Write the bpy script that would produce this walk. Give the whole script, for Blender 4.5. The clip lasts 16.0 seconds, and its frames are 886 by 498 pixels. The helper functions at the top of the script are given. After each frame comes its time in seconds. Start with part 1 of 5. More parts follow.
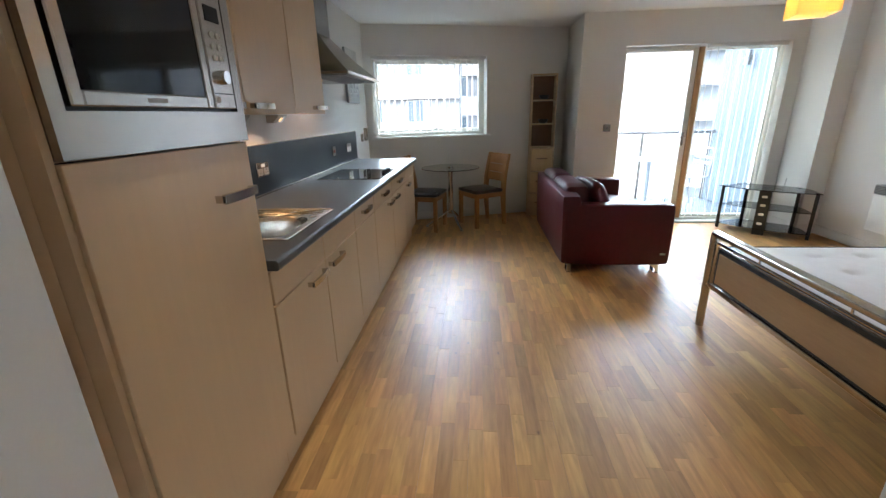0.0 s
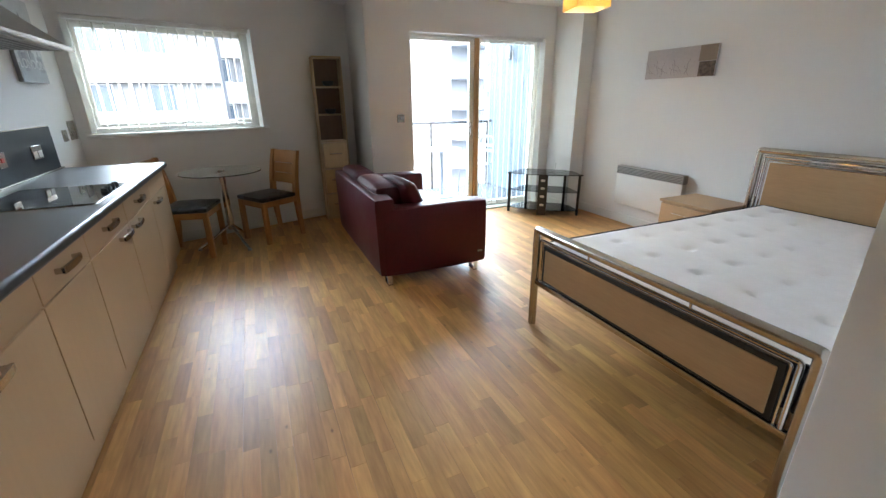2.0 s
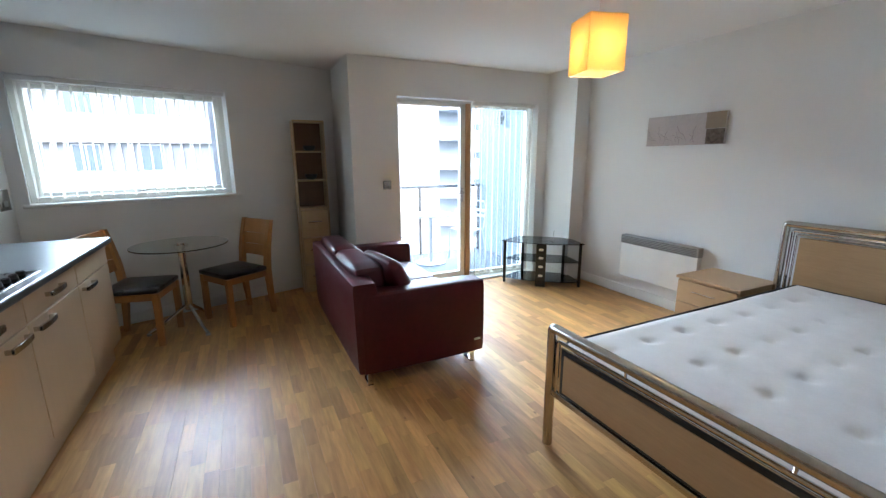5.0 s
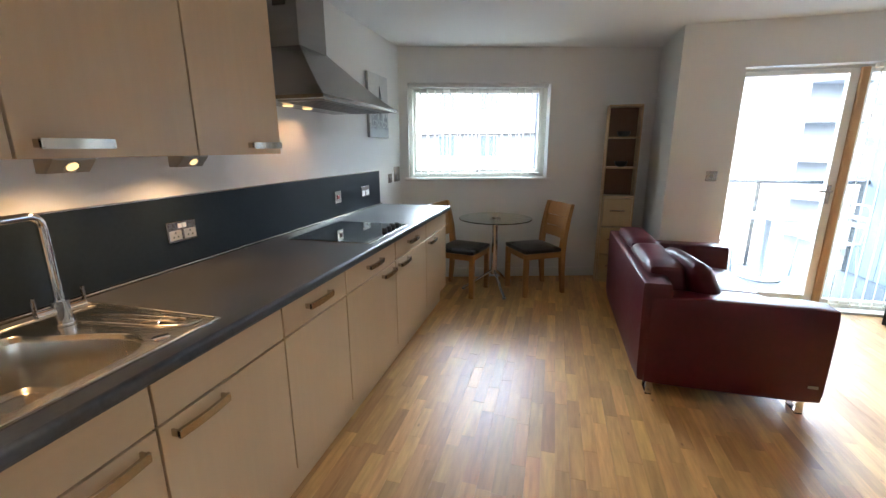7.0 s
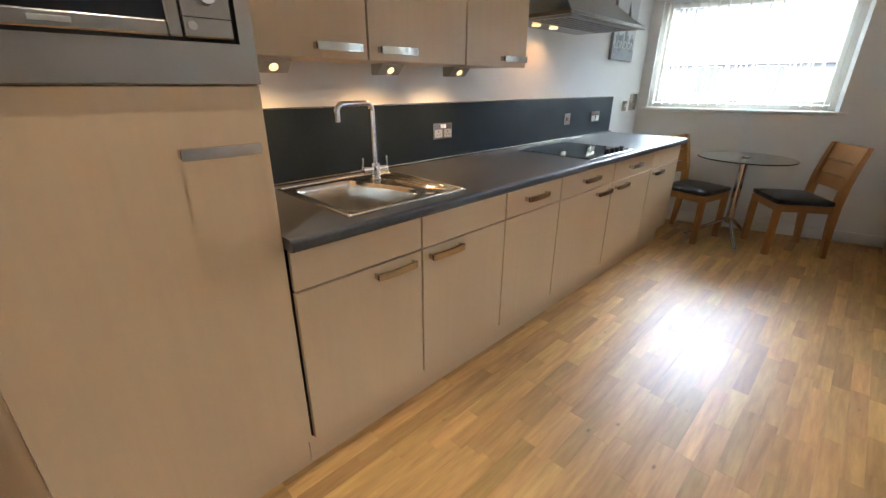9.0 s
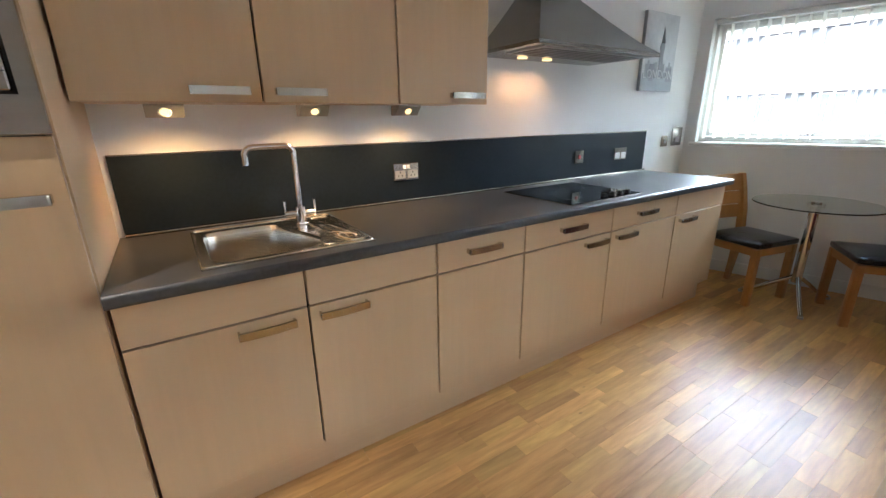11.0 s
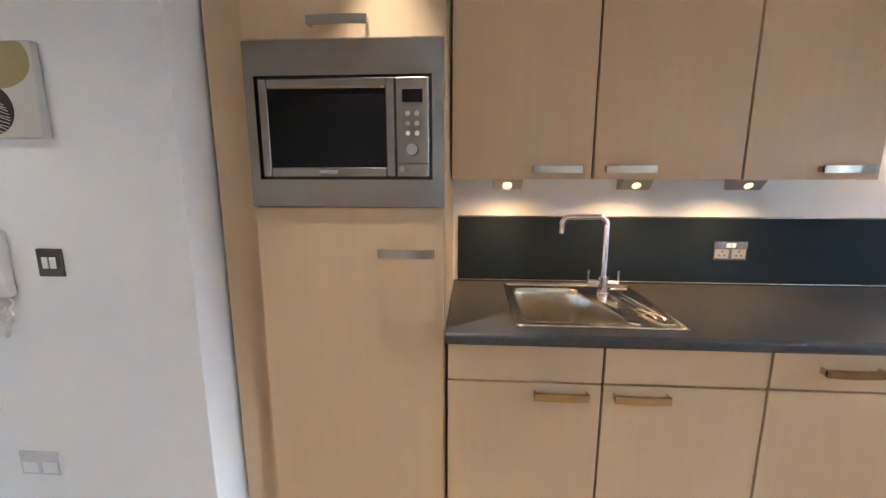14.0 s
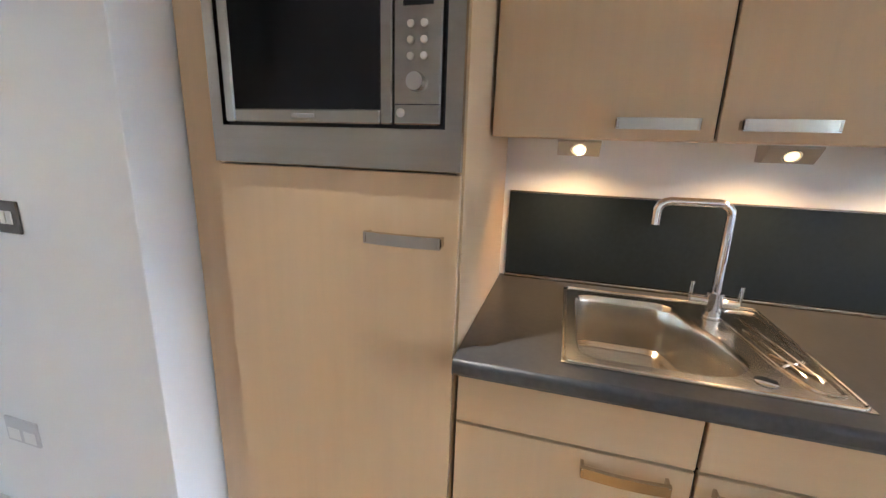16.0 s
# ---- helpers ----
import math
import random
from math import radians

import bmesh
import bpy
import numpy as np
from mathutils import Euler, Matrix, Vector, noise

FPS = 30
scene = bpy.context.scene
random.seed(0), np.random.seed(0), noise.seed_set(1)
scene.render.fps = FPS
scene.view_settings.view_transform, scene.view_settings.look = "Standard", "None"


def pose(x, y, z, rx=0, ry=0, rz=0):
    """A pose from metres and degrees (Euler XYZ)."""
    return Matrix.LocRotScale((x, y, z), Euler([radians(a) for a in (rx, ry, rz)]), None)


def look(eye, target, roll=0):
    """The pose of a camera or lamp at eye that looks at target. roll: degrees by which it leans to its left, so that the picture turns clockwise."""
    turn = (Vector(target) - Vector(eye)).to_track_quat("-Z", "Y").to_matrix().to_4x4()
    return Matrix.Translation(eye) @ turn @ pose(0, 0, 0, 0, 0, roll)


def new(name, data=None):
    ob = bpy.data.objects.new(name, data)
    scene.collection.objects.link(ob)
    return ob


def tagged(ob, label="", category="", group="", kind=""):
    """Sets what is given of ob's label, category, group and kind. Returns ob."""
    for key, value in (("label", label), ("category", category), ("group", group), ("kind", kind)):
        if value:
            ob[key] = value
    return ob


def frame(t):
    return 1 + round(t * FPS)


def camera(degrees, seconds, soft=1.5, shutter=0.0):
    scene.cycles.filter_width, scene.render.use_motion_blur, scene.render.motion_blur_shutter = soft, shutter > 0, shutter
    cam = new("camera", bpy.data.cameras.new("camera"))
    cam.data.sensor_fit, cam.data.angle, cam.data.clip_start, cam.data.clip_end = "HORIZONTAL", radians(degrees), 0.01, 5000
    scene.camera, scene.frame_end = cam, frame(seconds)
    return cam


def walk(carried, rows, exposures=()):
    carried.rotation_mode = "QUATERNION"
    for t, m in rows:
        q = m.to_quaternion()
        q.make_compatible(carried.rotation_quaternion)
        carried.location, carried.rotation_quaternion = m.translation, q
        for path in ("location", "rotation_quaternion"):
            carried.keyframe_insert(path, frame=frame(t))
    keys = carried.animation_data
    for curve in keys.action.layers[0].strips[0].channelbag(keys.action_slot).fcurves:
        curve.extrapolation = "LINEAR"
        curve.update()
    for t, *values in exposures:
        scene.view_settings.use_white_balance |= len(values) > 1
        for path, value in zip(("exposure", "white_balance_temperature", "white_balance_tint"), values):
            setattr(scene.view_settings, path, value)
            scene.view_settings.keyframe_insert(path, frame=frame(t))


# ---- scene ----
cam = camera(94.0, 16.0, soft=1.4)
PATH = [
    (0, (0.192, 0.328, 1.374), (0.030, 2.222, 0.752), -1.4),
    (0.5, (0.161, 0.473, 1.362), (0.227, 2.361, 0.704), -1.0),
    (1, (0.179, 0.653, 1.372), (0.466, 2.509, 0.685), -0.9),
    (1.5, (0.205, 0.796, 1.38), (0.724, 2.597, 0.681), -0.7),
    (2, (0.194, 0.988, 1.372), (0.955, 2.707, 0.689), -0.6),
    (2.5, (0.235, 1.127, 1.38), (1.203, 2.754, 0.732), -0.7),
    (3, (0.393, 1.255, 1.393), (1.512, 2.8, 0.792), -0.6),
    (5.5, (0.376, 1.502, 1.436), (0.982, 3.368, 1.049), -0.1),
    (6, (0.317, 1.544, 1.436), (0.558, 3.491, 1.046), -0.4),
    (6.5, (0.339, 1.523, 1.433), (0.194, 3.474, 1.018), -0.4),
    (7, (0.405, 1.45, 1.412), (-0.095, 3.328, 0.939), -0.2),
    (7.5, (0.445, 1.342, 1.379), (-0.355, 3.088, 0.818), 0.1),
    (8, (0.448, 1.209, 1.343), (-0.581, 2.793, 0.687), 0.0),
    (8.5, (0.497, 1.108, 1.311), (-0.699, 2.531, 0.574), -0.1),
    (11, (0.8, 1.827, 1.331), (-0.798, 2.868, 0.728), -0.8),
    (11.5, (0.854, 1.912, 1.392), (-0.806, 2.917, 0.909), -0.7),
    (12, (0.871, 1.932, 1.421), (-0.867, 2.851, 1.053), -0.5),
    (12.5, (0.843, 1.907, 1.437), (-0.994, 2.644, 1.151), -0.4),
    (13, (0.808, 1.846, 1.453), (-1.122, 2.301, 1.19), -0.1),
    (13.5, (0.781, 1.763, 1.446), (-1.194, 1.892, 1.161), 0.1),
    (14, (0.766, 1.697, 1.416), (-1.196, 1.568, 1.051), 0.0),
    (14.5, (0.729, 1.666, 1.368), (-1.202, 1.403, 0.921), -0.1),
    (15, (0.647, 1.688, 1.364), (-1.259, 1.331, 0.875), 0.0),
    (15.5, (0.494, 1.773, 1.377), (-1.398, 1.348, 0.889), 0.8),
    (16, (0.308, 1.822, 1.364), (-1.557, 1.288, 0.876), 1.9),
]
EXPOSURES = [
    (0, 3.48, 5950, 9),
    (1.5, 3.56, 6050, 9),
    (3, 3.52, 5850, 9),
    (5.5, 3.45, 5550, 8),
    (7, 3.78, 5900, 9),
    (8.5, 4.00, 6050, 9),
    (11, 4.14, 5800, 9),
    (13, 4.18, 6200, 9),
    (14, 4.40, 5600, 9),
    (16, 4.46, 5500, 8),
]
walk(cam, [(t, look(eye, target, roll)) for t, eye, target, roll in PATH], EXPOSURES)

# ---- world, sun, large lights, exposure ----
world = bpy.data.worlds.new("world")
scene.world = world
world.use_nodes = True
wn = world.node_tree
sky = wn.nodes.new("ShaderNodeTexSky")
sky.sky_type = "NISHITA"
sky.sun_disc = False
sky.sun_elevation, sky.sun_rotation = radians(48), radians(200)
sky.air_density, sky.dust_density, sky.ozone_density = 1.0, 4.0, 1.0
wn.nodes["Background"].inputs["Strength"].default_value = 0.090
wn.links.new(sky.outputs[0], wn.nodes["Background"].inputs["Color"])


def lamp(name, kind, m, energy, color=(1, 1, 1), **settings):
    data = bpy.data.lights.new(name, kind)
    data.energy, data.color = energy, color
    if kind == "AREA":
        data.shape, data.size, data.size_y = "RECTANGLE", settings["size"], settings["size_y"]
    elif kind == "SPOT":
        data.shadow_soft_size, data.spot_size, data.spot_blend = settings["radius"], radians(settings["cone"]), settings["blend"]
    elif kind == "SUN":
        data.angle = radians(settings["angle"])
    else:
        data.shadow_soft_size = settings["radius"]
    ob = new(name, data)
    ob.matrix_world = m
    return ob


# overcast: a weak, wide sun
lamp("sun", "SUN", look((0, -20, 25), (0, 5, 0)), 0.22, (1, 0.96, 0.90), angle=12)
# the bright sky above the roofs opposite, which reaches into the room through both openings
lamp("sky_light", "AREA", look((1.5, 20, 8.9), (0.8, 4.0, 1.0)), 3000, (0.76, 0.90, 1), size=38, size_y=8.4)


# ---- materials ----
def material(name, c1, c2=None, scale=6.0, stretch=(1, 1, 1), rough=0.5, metal=0.0, bump=0.0, fine=60.0, vary=0.0, coat=0.0, contrast=0.25, rough_vary=0.08, per="none", spec=0.5, knots=False):
    """A painted, wooden or metal surface: two colours mixed by noise at two scales, with relief and uneven gloss."""
    m = bpy.data.materials.new(name)
    m.use_nodes = True
    nt = m.node_tree
    n, l = nt.nodes, nt.links
    p = n["Principled BSDF"]
    p.inputs["Metallic"].default_value = metal
    p.inputs["Coat Weight"].default_value = coat
    p.inputs["Coat Roughness"].default_value = 0.2
    p.inputs["Specular IOR Level"].default_value = spec
    tc = n.new("ShaderNodeTexCoord")
    mp = n.new("ShaderNodeMapping")
    mp.inputs["Scale"].default_value = stretch
    l.new(tc.outputs["Object"], mp.inputs["Vector"])
    where = mp.outputs[0]
    rnd = None
    if per != "none":
        if per == "object":
            info = n.new("ShaderNodeObjectInfo")
            rnd = info.outputs["Random"]
        else:
            info = n.new("ShaderNodeNewGeometry")
            rnd = info.outputs["Random Per Island"]
        shift = n.new("ShaderNodeVectorMath")
        shift.operation = "MULTIPLY_ADD"
        l.new(rnd, shift.inputs[0])
        shift.inputs[1].default_value = (37, 53, 71)
        l.new(where, shift.inputs[2])
        where = shift.outputs[0]
    big = n.new("ShaderNodeTexNoise")
    big.inputs["Scale"].default_value, big.inputs["Detail"].default_value = scale, 5
    l.new(where, big.inputs["Vector"])
    small = n.new("ShaderNodeTexNoise")
    small.inputs["Scale"].default_value, small.inputs["Detail"].default_value = fine, 4
    l.new(where, small.inputs["Vector"])
    both = n.new("ShaderNodeMath")
    both.operation = "MULTIPLY_ADD"
    both.inputs[1].default_value = 0.45
    l.new(small.outputs["Fac"], both.inputs[0])
    half = n.new("ShaderNodeMath")
    half.operation = "MULTIPLY"
    half.inputs[1].default_value = 0.55
    l.new(big.outputs["Fac"], half.inputs[0])
    l.new(half.outputs[0], both.inputs[2])
    ramp = n.new("ShaderNodeValToRGB")
    c2 = c2 or tuple(v * 0.82 for v in c1)
    ramp.color_ramp.elements[0].position, ramp.color_ramp.elements[1].position = 0.5 - contrast, 0.5 + contrast
    ramp.color_ramp.elements[0].color, ramp.color_ramp.elements[1].color = (*c2, 1), (*c1, 1)
    l.new(both.outputs[0], ramp.inputs[0])
    colour = ramp.outputs[0]
    if rnd is not None and vary:
        hsv = n.new("ShaderNodeHueSaturation")
        val = n.new("ShaderNodeMapRange")
        val.inputs["To Min"].default_value, val.inputs["To Max"].default_value = 1 - vary, 1 + vary
        l.new(rnd, val.inputs["Value"])
        l.new(val.outputs[0], hsv.inputs["Value"])
        hue = n.new("ShaderNodeMath")
        hue.operation = "MULTIPLY_ADD"
        hue.inputs[1].default_value, hue.inputs[2].default_value = 17.3, 0.0
        l.new(rnd, hue.inputs[0])
        frac = n.new("ShaderNodeMath")
        frac.operation = "FRACT"
        l.new(hue.outputs[0], frac.inputs[0])
        hr = n.new("ShaderNodeMapRange")
        hr.inputs["To Min"].default_value, hr.inputs["To Max"].default_value = 0.494, 0.505
        l.new(frac.outputs[0], hr.inputs["Value"])
        l.new(hr.outputs[0], hsv.inputs["Hue"])
        l.new(colour, hsv.inputs["Color"])
        colour = hsv.outputs[0]
    if knots:
        # small dark knots and streaks, a few to the metre
        spread = n.new("ShaderNodeMapping")
        spread.inputs["Scale"].default_value = (0.42, 1.9, 1)
        l.new(where, spread.inputs["Vector"])
        cell = n.new("ShaderNodeTexVoronoi")
        cell.inputs["Scale"].default_value = 1.9
        l.new(spread.outputs[0], cell.inputs["Vector"])
        spot = n.new("ShaderNodeMapRange")
        spot.inputs["From Min"].default_value, spot.inputs["From Max"].default_value = 0.015, 0.065
        spot.inputs["To Min"].default_value, spot.inputs["To Max"].default_value = 0.75, 0.0
        l.new(cell.outputs["Distance"], spot.inputs["Value"])
        dark = n.new("ShaderNodeMix")
        dark.data_type = "RGBA"
        dark.inputs["B"].default_value = (0.13, 0.065, 0.025, 1)
        l.new(spot.outputs[0], dark.inputs["Factor"])
        l.new(colour, dark.inputs["A"])
        colour = dark.outputs["Result"]
    l.new(colour, p.inputs["Base Color"])
    r = n.new("ShaderNodeMapRange")
    r.inputs["To Min"].default_value, r.inputs["To Max"].default_value = max(0.02, rough - rough_vary), min(1, rough + rough_vary)
    l.new(both.outputs[0], r.inputs["Value"])
    l.new(r.outputs[0], p.inputs["Roughness"])
    if bump:
        b = n.new("ShaderNodeBump")
        b.inputs["Strength"].default_value, b.inputs["Distance"].default_value = bump, 0.002
        l.new(both.outputs[0], b.inputs["Height"])
        l.new(b.outputs[0], p.inputs["Normal"])
    return m


def glass(name, tint=(1, 1, 1), rough=0.0, ior=1.45):
    m = bpy.data.materials.new(name)
    m.use_nodes = True
    p = m.node_tree.nodes["Principled BSDF"]
    p.inputs["Base Color"].default_value = (*tint, 1)
    p.inputs["Transmission Weight"].default_value = 1
    p.inputs["Roughness"].default_value = rough
    p.inputs["IOR"].default_value = ior
    return m


def glow(name, colour, strength):
    m = bpy.data.materials.new(name)
    m.use_nodes = True
    p = m.node_tree.nodes["Principled BSDF"]
    p.inputs["Base Color"].default_value = (*colour, 1)
    p.inputs["Emission Color"].default_value = (*colour, 1)
    p.inputs["Emission Strength"].default_value = strength
    return m


WALL = material("wall_paint", (0.80, 0.80, 0.79), (0.76, 0.76, 0.75), 1.3, rough=0.85, bump=0.12, fine=180, rough_vary=0.05)
CEIL = material("ceiling_paint", (0.84, 0.84, 0.83), (0.80, 0.80, 0.79), 1.1, rough=0.9, bump=0.1, fine=160)
GLOSS = material("white_gloss_paint", (0.78, 0.78, 0.76), (0.73, 0.73, 0.71), 2.5, rough=0.4, bump=0.05, fine=90)
OAK = dict(c1=(0.67, 0.370, 0.126), c2=(0.37, 0.185, 0.058), scale=2.2, stretch=(9, 1.0, 9), rough=0.40, spec=0.33, bump=0.06, fine=7, vary=0.22, knots=True, contrast=0.22, rough_vary=0.07)
PLANK = material("oak_strip", per="object", **OAK)
PLANKS = material("oak_strips", per="island", **OAK)
UNDER = material("floor_gap", (0.10, 0.06, 0.03), rough=0.9)
BIRCH = material("birch_laminate", (0.62, 0.445, 0.27), (0.545, 0.382, 0.226), 1.1, (7, 7, 0.4), rough=0.40, bump=0.02, fine=6, contrast=0.33, rough_vary=0.05)
BIRCH_H = material("birch_laminate_lengthwise", (0.62, 0.445, 0.27), (0.545, 0.382, 0.226), 1.1, (7, 0.4, 7), rough=0.40, bump=0.02, fine=6, contrast=0.33, rough_vary=0.05)
# near-black colour that paints the shade in the gaps between cabinet fronts
GAP_SHADE = material("painted_gap_shade", (0.018, 0.013, 0.010), rough=0.8)
SLATE = material("slate_laminate", (0.085, 0.084, 0.085), (0.032, 0.034, 0.038), 3.0, spec=0.50, rough=0.34, bump=0.0, fine=70, rough_vary=0.08)
SPLASH = material("slate_upstand", (0.017, 0.024, 0.031), (0.010, 0.015, 0.020), 4.0, spec=0.14, rough=0.45, bump=0.05, fine=60)
STEEL = material("brushed_steel", (0.41, 0.38, 0.345), (0.35, 0.32, 0.29), 2.0, (0.4, 1, 30), rough=0.24, metal=1.0, bump=0.02, fine=40, rough_vary=0.05)
STEEL_D = material("hood_steel", (0.34, 0.33, 0.315), (0.28, 0.27, 0.26), 2.0, (1, 1, 20), rough=0.24, metal=1.0, bump=0.02, fine=40, rough_vary=0.05)
SINKM = material("sink_steel", (0.68, 0.65, 0.595), (0.62, 0.59, 0.54), 2.0, rough=0.21, metal=1.0, bump=0.0, fine=20, rough_vary=0.02)
CHROME = material("chrome", (0.72, 0.72, 0.73), (0.66, 0.66, 0.67), 6.0, rough=0.09, metal=1.0, rough_vary=0.03)
NICKEL = material("satin_nickel", (0.58, 0.54, 0.48), (0.52, 0.48, 0.425), 4.0, (1, 8, 8), rough=0.21, metal=1.0, fine=50, rough_vary=0.03)
BLACK_G = material("black_glass", (0.008, 0.008, 0.009), (0.006, 0.006, 0.007), 4.0, rough=0.05, rough_vary=0.02, spec=0.18)
HOBGLASS = material("hob_glass", (0.006, 0.006, 0.007), (0.004, 0.004, 0.005), 4.0, rough=0.04, rough_vary=0.01, spec=0.12)
SATIN = material("satin_housing", (0.42, 0.39, 0.34), (0.36, 0.33, 0.29), 6.0, rough=0.35, metal=0.5)
BLACK_P = material("black_plastic", (0.016, 0.016, 0.017), (0.011, 0.011, 0.012), 9.0, rough=0.35, bump=0.05)
WHITE_P = material("white_plastic", (0.76, 0.75, 0.72), (0.71, 0.70, 0.67), 9.0, rough=0.3)
GREY_P = material("grey_plastic", (0.33, 0.32, 0.31), (0.28, 0.27, 0.26), 9.0, rough=0.4)
LEATHER = material("red_leather", (0.092, 0.0055, 0.012), (0.055, 0.0035, 0.008), 5.0, rough=0.41, bump=0.45, fine=30, spec=0.40, rough_vary=0.1)
LEATHER_B = material("black_leather", (0.013, 0.012, 0.013), (0.008, 0.008, 0.009), 7.0, spec=0.35, rough=0.28, bump=0.2, fine=200)
CHAIRWOOD = material("golden_oak", (0.45, 0.215, 0.065), (0.32, 0.14, 0.038), 3.0, (9, 9, 1.2), rough=0.38, bump=0.06, fine=18, contrast=0.3)
SHELFWOOD = material("beech_veneer", (0.57, 0.42, 0.235), (0.49, 0.35, 0.185), 3.0, (6, 6, 0.7), rough=0.45, bump=0.03, fine=18)
SHELFBACK = material("dark_beech_back", (0.15, 0.075, 0.032), (0.11, 0.052, 0.022), 3.0, (6, 6, 0.7), rough=0.5, fine=18)
BEDWOOD = material("bed_veneer", (0.48, 0.305, 0.15), (0.35, 0.21, 0.098), 2.4, (6, 0.6, 6), rough=0.4, bump=0.03, fine=20, contrast=0.3)
NIGHTWOOD = material("bedside_veneer", (0.50, 0.33, 0.18), (0.42, 0.265, 0.135), 2.4, (5, 0.6, 5), rough=0.42, bump=0.03, fine=20, contrast=0.3)
TICKING = material("mattress_damask", (0.85, 0.81, 0.79), (0.78, 0.74, 0.72), 14.0, rough=0.9, bump=0.35, fine=120, contrast=0.2)
PIPING = material("dark_piping", (0.035, 0.03, 0.035), (0.02, 0.018, 0.02), 30.0, rough=0.8)
BASEBED = material("navy_base_fabric", (0.02, 0.022, 0.032), (0.012, 0.013, 0.02), 30.0, rough=0.9, bump=0.2)
FRAMEWOOD = material("window_timber", (0.50, 0.29, 0.13), (0.40, 0.215, 0.09), 3.0, (9, 9, 1), rough=0.42, bump=0.05, fine=18)
FRAMEPALE = material("pale_timber", (0.80, 0.78, 0.73), (0.75, 0.72, 0.66), 3.0, (9, 9, 1), rough=0.45, bump=0.05, fine=18)
SLAT = material("blind_fabric", (0.72, 0.69, 0.62), (0.66, 0.63, 0.56), 12.0, rough=0.85, bump=0.1, fine=150)
PANE = glass("window_glass")
nt = SLAT.node_tree
tl = nt.nodes.new("ShaderNodeBsdfTranslucent")
tl.inputs["Color"].default_value = (0.80, 0.78, 0.72, 1)
mix = nt.nodes.new("ShaderNodeMixShader")
mix.inputs[0].default_value = 0.5
nt.links.new(nt.nodes["Principled BSDF"].outputs[0], mix.inputs[1])
nt.links.new(tl.outputs[0], mix.inputs[2])
nt.links.new(mix.outputs[0], nt.nodes["Material Output"].inputs["Surface"])
TABLEGLASS = glass("table_glass", (0.86, 0.95, 0.92))
SMOKE = glass("smoked_glass", (0.10, 0.11, 0.12))
CANVAS = material("canvas_edge", (0.60, 0.57, 0.53), rough=0.85, bump=0.15, fine=250)


# ---- building helpers ----
BASE = {}


def mesh_of(name, bm, mat, smooth=True):
    me = bpy.data.meshes.new(name)
    bm.to_mesh(me)
    bm.free()
    me.materials.append(mat)
    if smooth:
        me.polygons.foreach_set("use_smooth", [True] * len(me.polygons))
        me.set_sharp_from_angle(angle=radians(26))
    return me


def thing(name, at, label, category, group="", kind="", turn=0.0):
    """An Empty at the base of a thing whose parts are given in its own metres (turned things) or the room's."""
    ob = new(name)
    ob.empty_display_size = 0.1
    ob.location = at
    ob.rotation_euler = (0, 0, radians(turn))
    BASE[ob.name] = Vector((0, 0, 0)) if turn or group else Vector(at)
    return tagged(ob, label, category, group, kind)


def part(name, bm, mat, parent, label="", smooth=True, kind=""):
    """One mesh under a thing or a part."""
    base = BASE.get(parent.name, Vector((0, 0, 0)))
    if base.length > 0:
        bmesh.ops.translate(bm, verts=bm.verts[:], vec=-base)
    ob = new(name, mesh_of(name, bm, mat, smooth))
    ob.parent = parent
    BASE[ob.name] = base
    return tagged(ob, label, kind=kind)


def solo(name, bm, mat, label="", category="", group="", kind="", smooth=True):
    """A thing that is one mesh, given in the room's metres."""
    ob = new(name, mesh_of(name, bm, mat, smooth))
    BASE[ob.name] = Vector((0, 0, 0))
    return tagged(ob, label, category, group, kind)


def box(x0, x1, y0, y1, z0, z1, bev=0.0, seg=1, bm=None):
    bm = bm or bmesh.new()
    made = bmesh.ops.create_cube(bm, size=1, matrix=Matrix.LocRotScale(((x0 + x1) / 2, (y0 + y1) / 2, (z0 + z1) / 2), None, (abs(x1 - x0), abs(y1 - y0), abs(z1 - z0))))
    if bev:
        edges = list({e for v in made["verts"] for e in v.link_edges})
        bmesh.ops.bevel(bm, geom=edges, offset=min(bev, 0.49 * min(abs(x1 - x0), abs(y1 - y0), abs(z1 - z0))), segments=seg, profile=0.5, affect="EDGES")
    return bm


def rod(a, b, r, bm=None, seg=16, r2=None):
    """A round bar from a to b."""
    bm = bm or bmesh.new()
    a, b = Vector(a), Vector(b)
    d = b - a
    m = Matrix.Translation((a + b) / 2) @ d.to_track_quat("Z", "Y").to_matrix().to_4x4()
    bmesh.ops.create_cone(bm, cap_ends=True, segments=seg, radius1=r, radius2=r if r2 is None else r2, depth=d.length, matrix=m)
    return bm


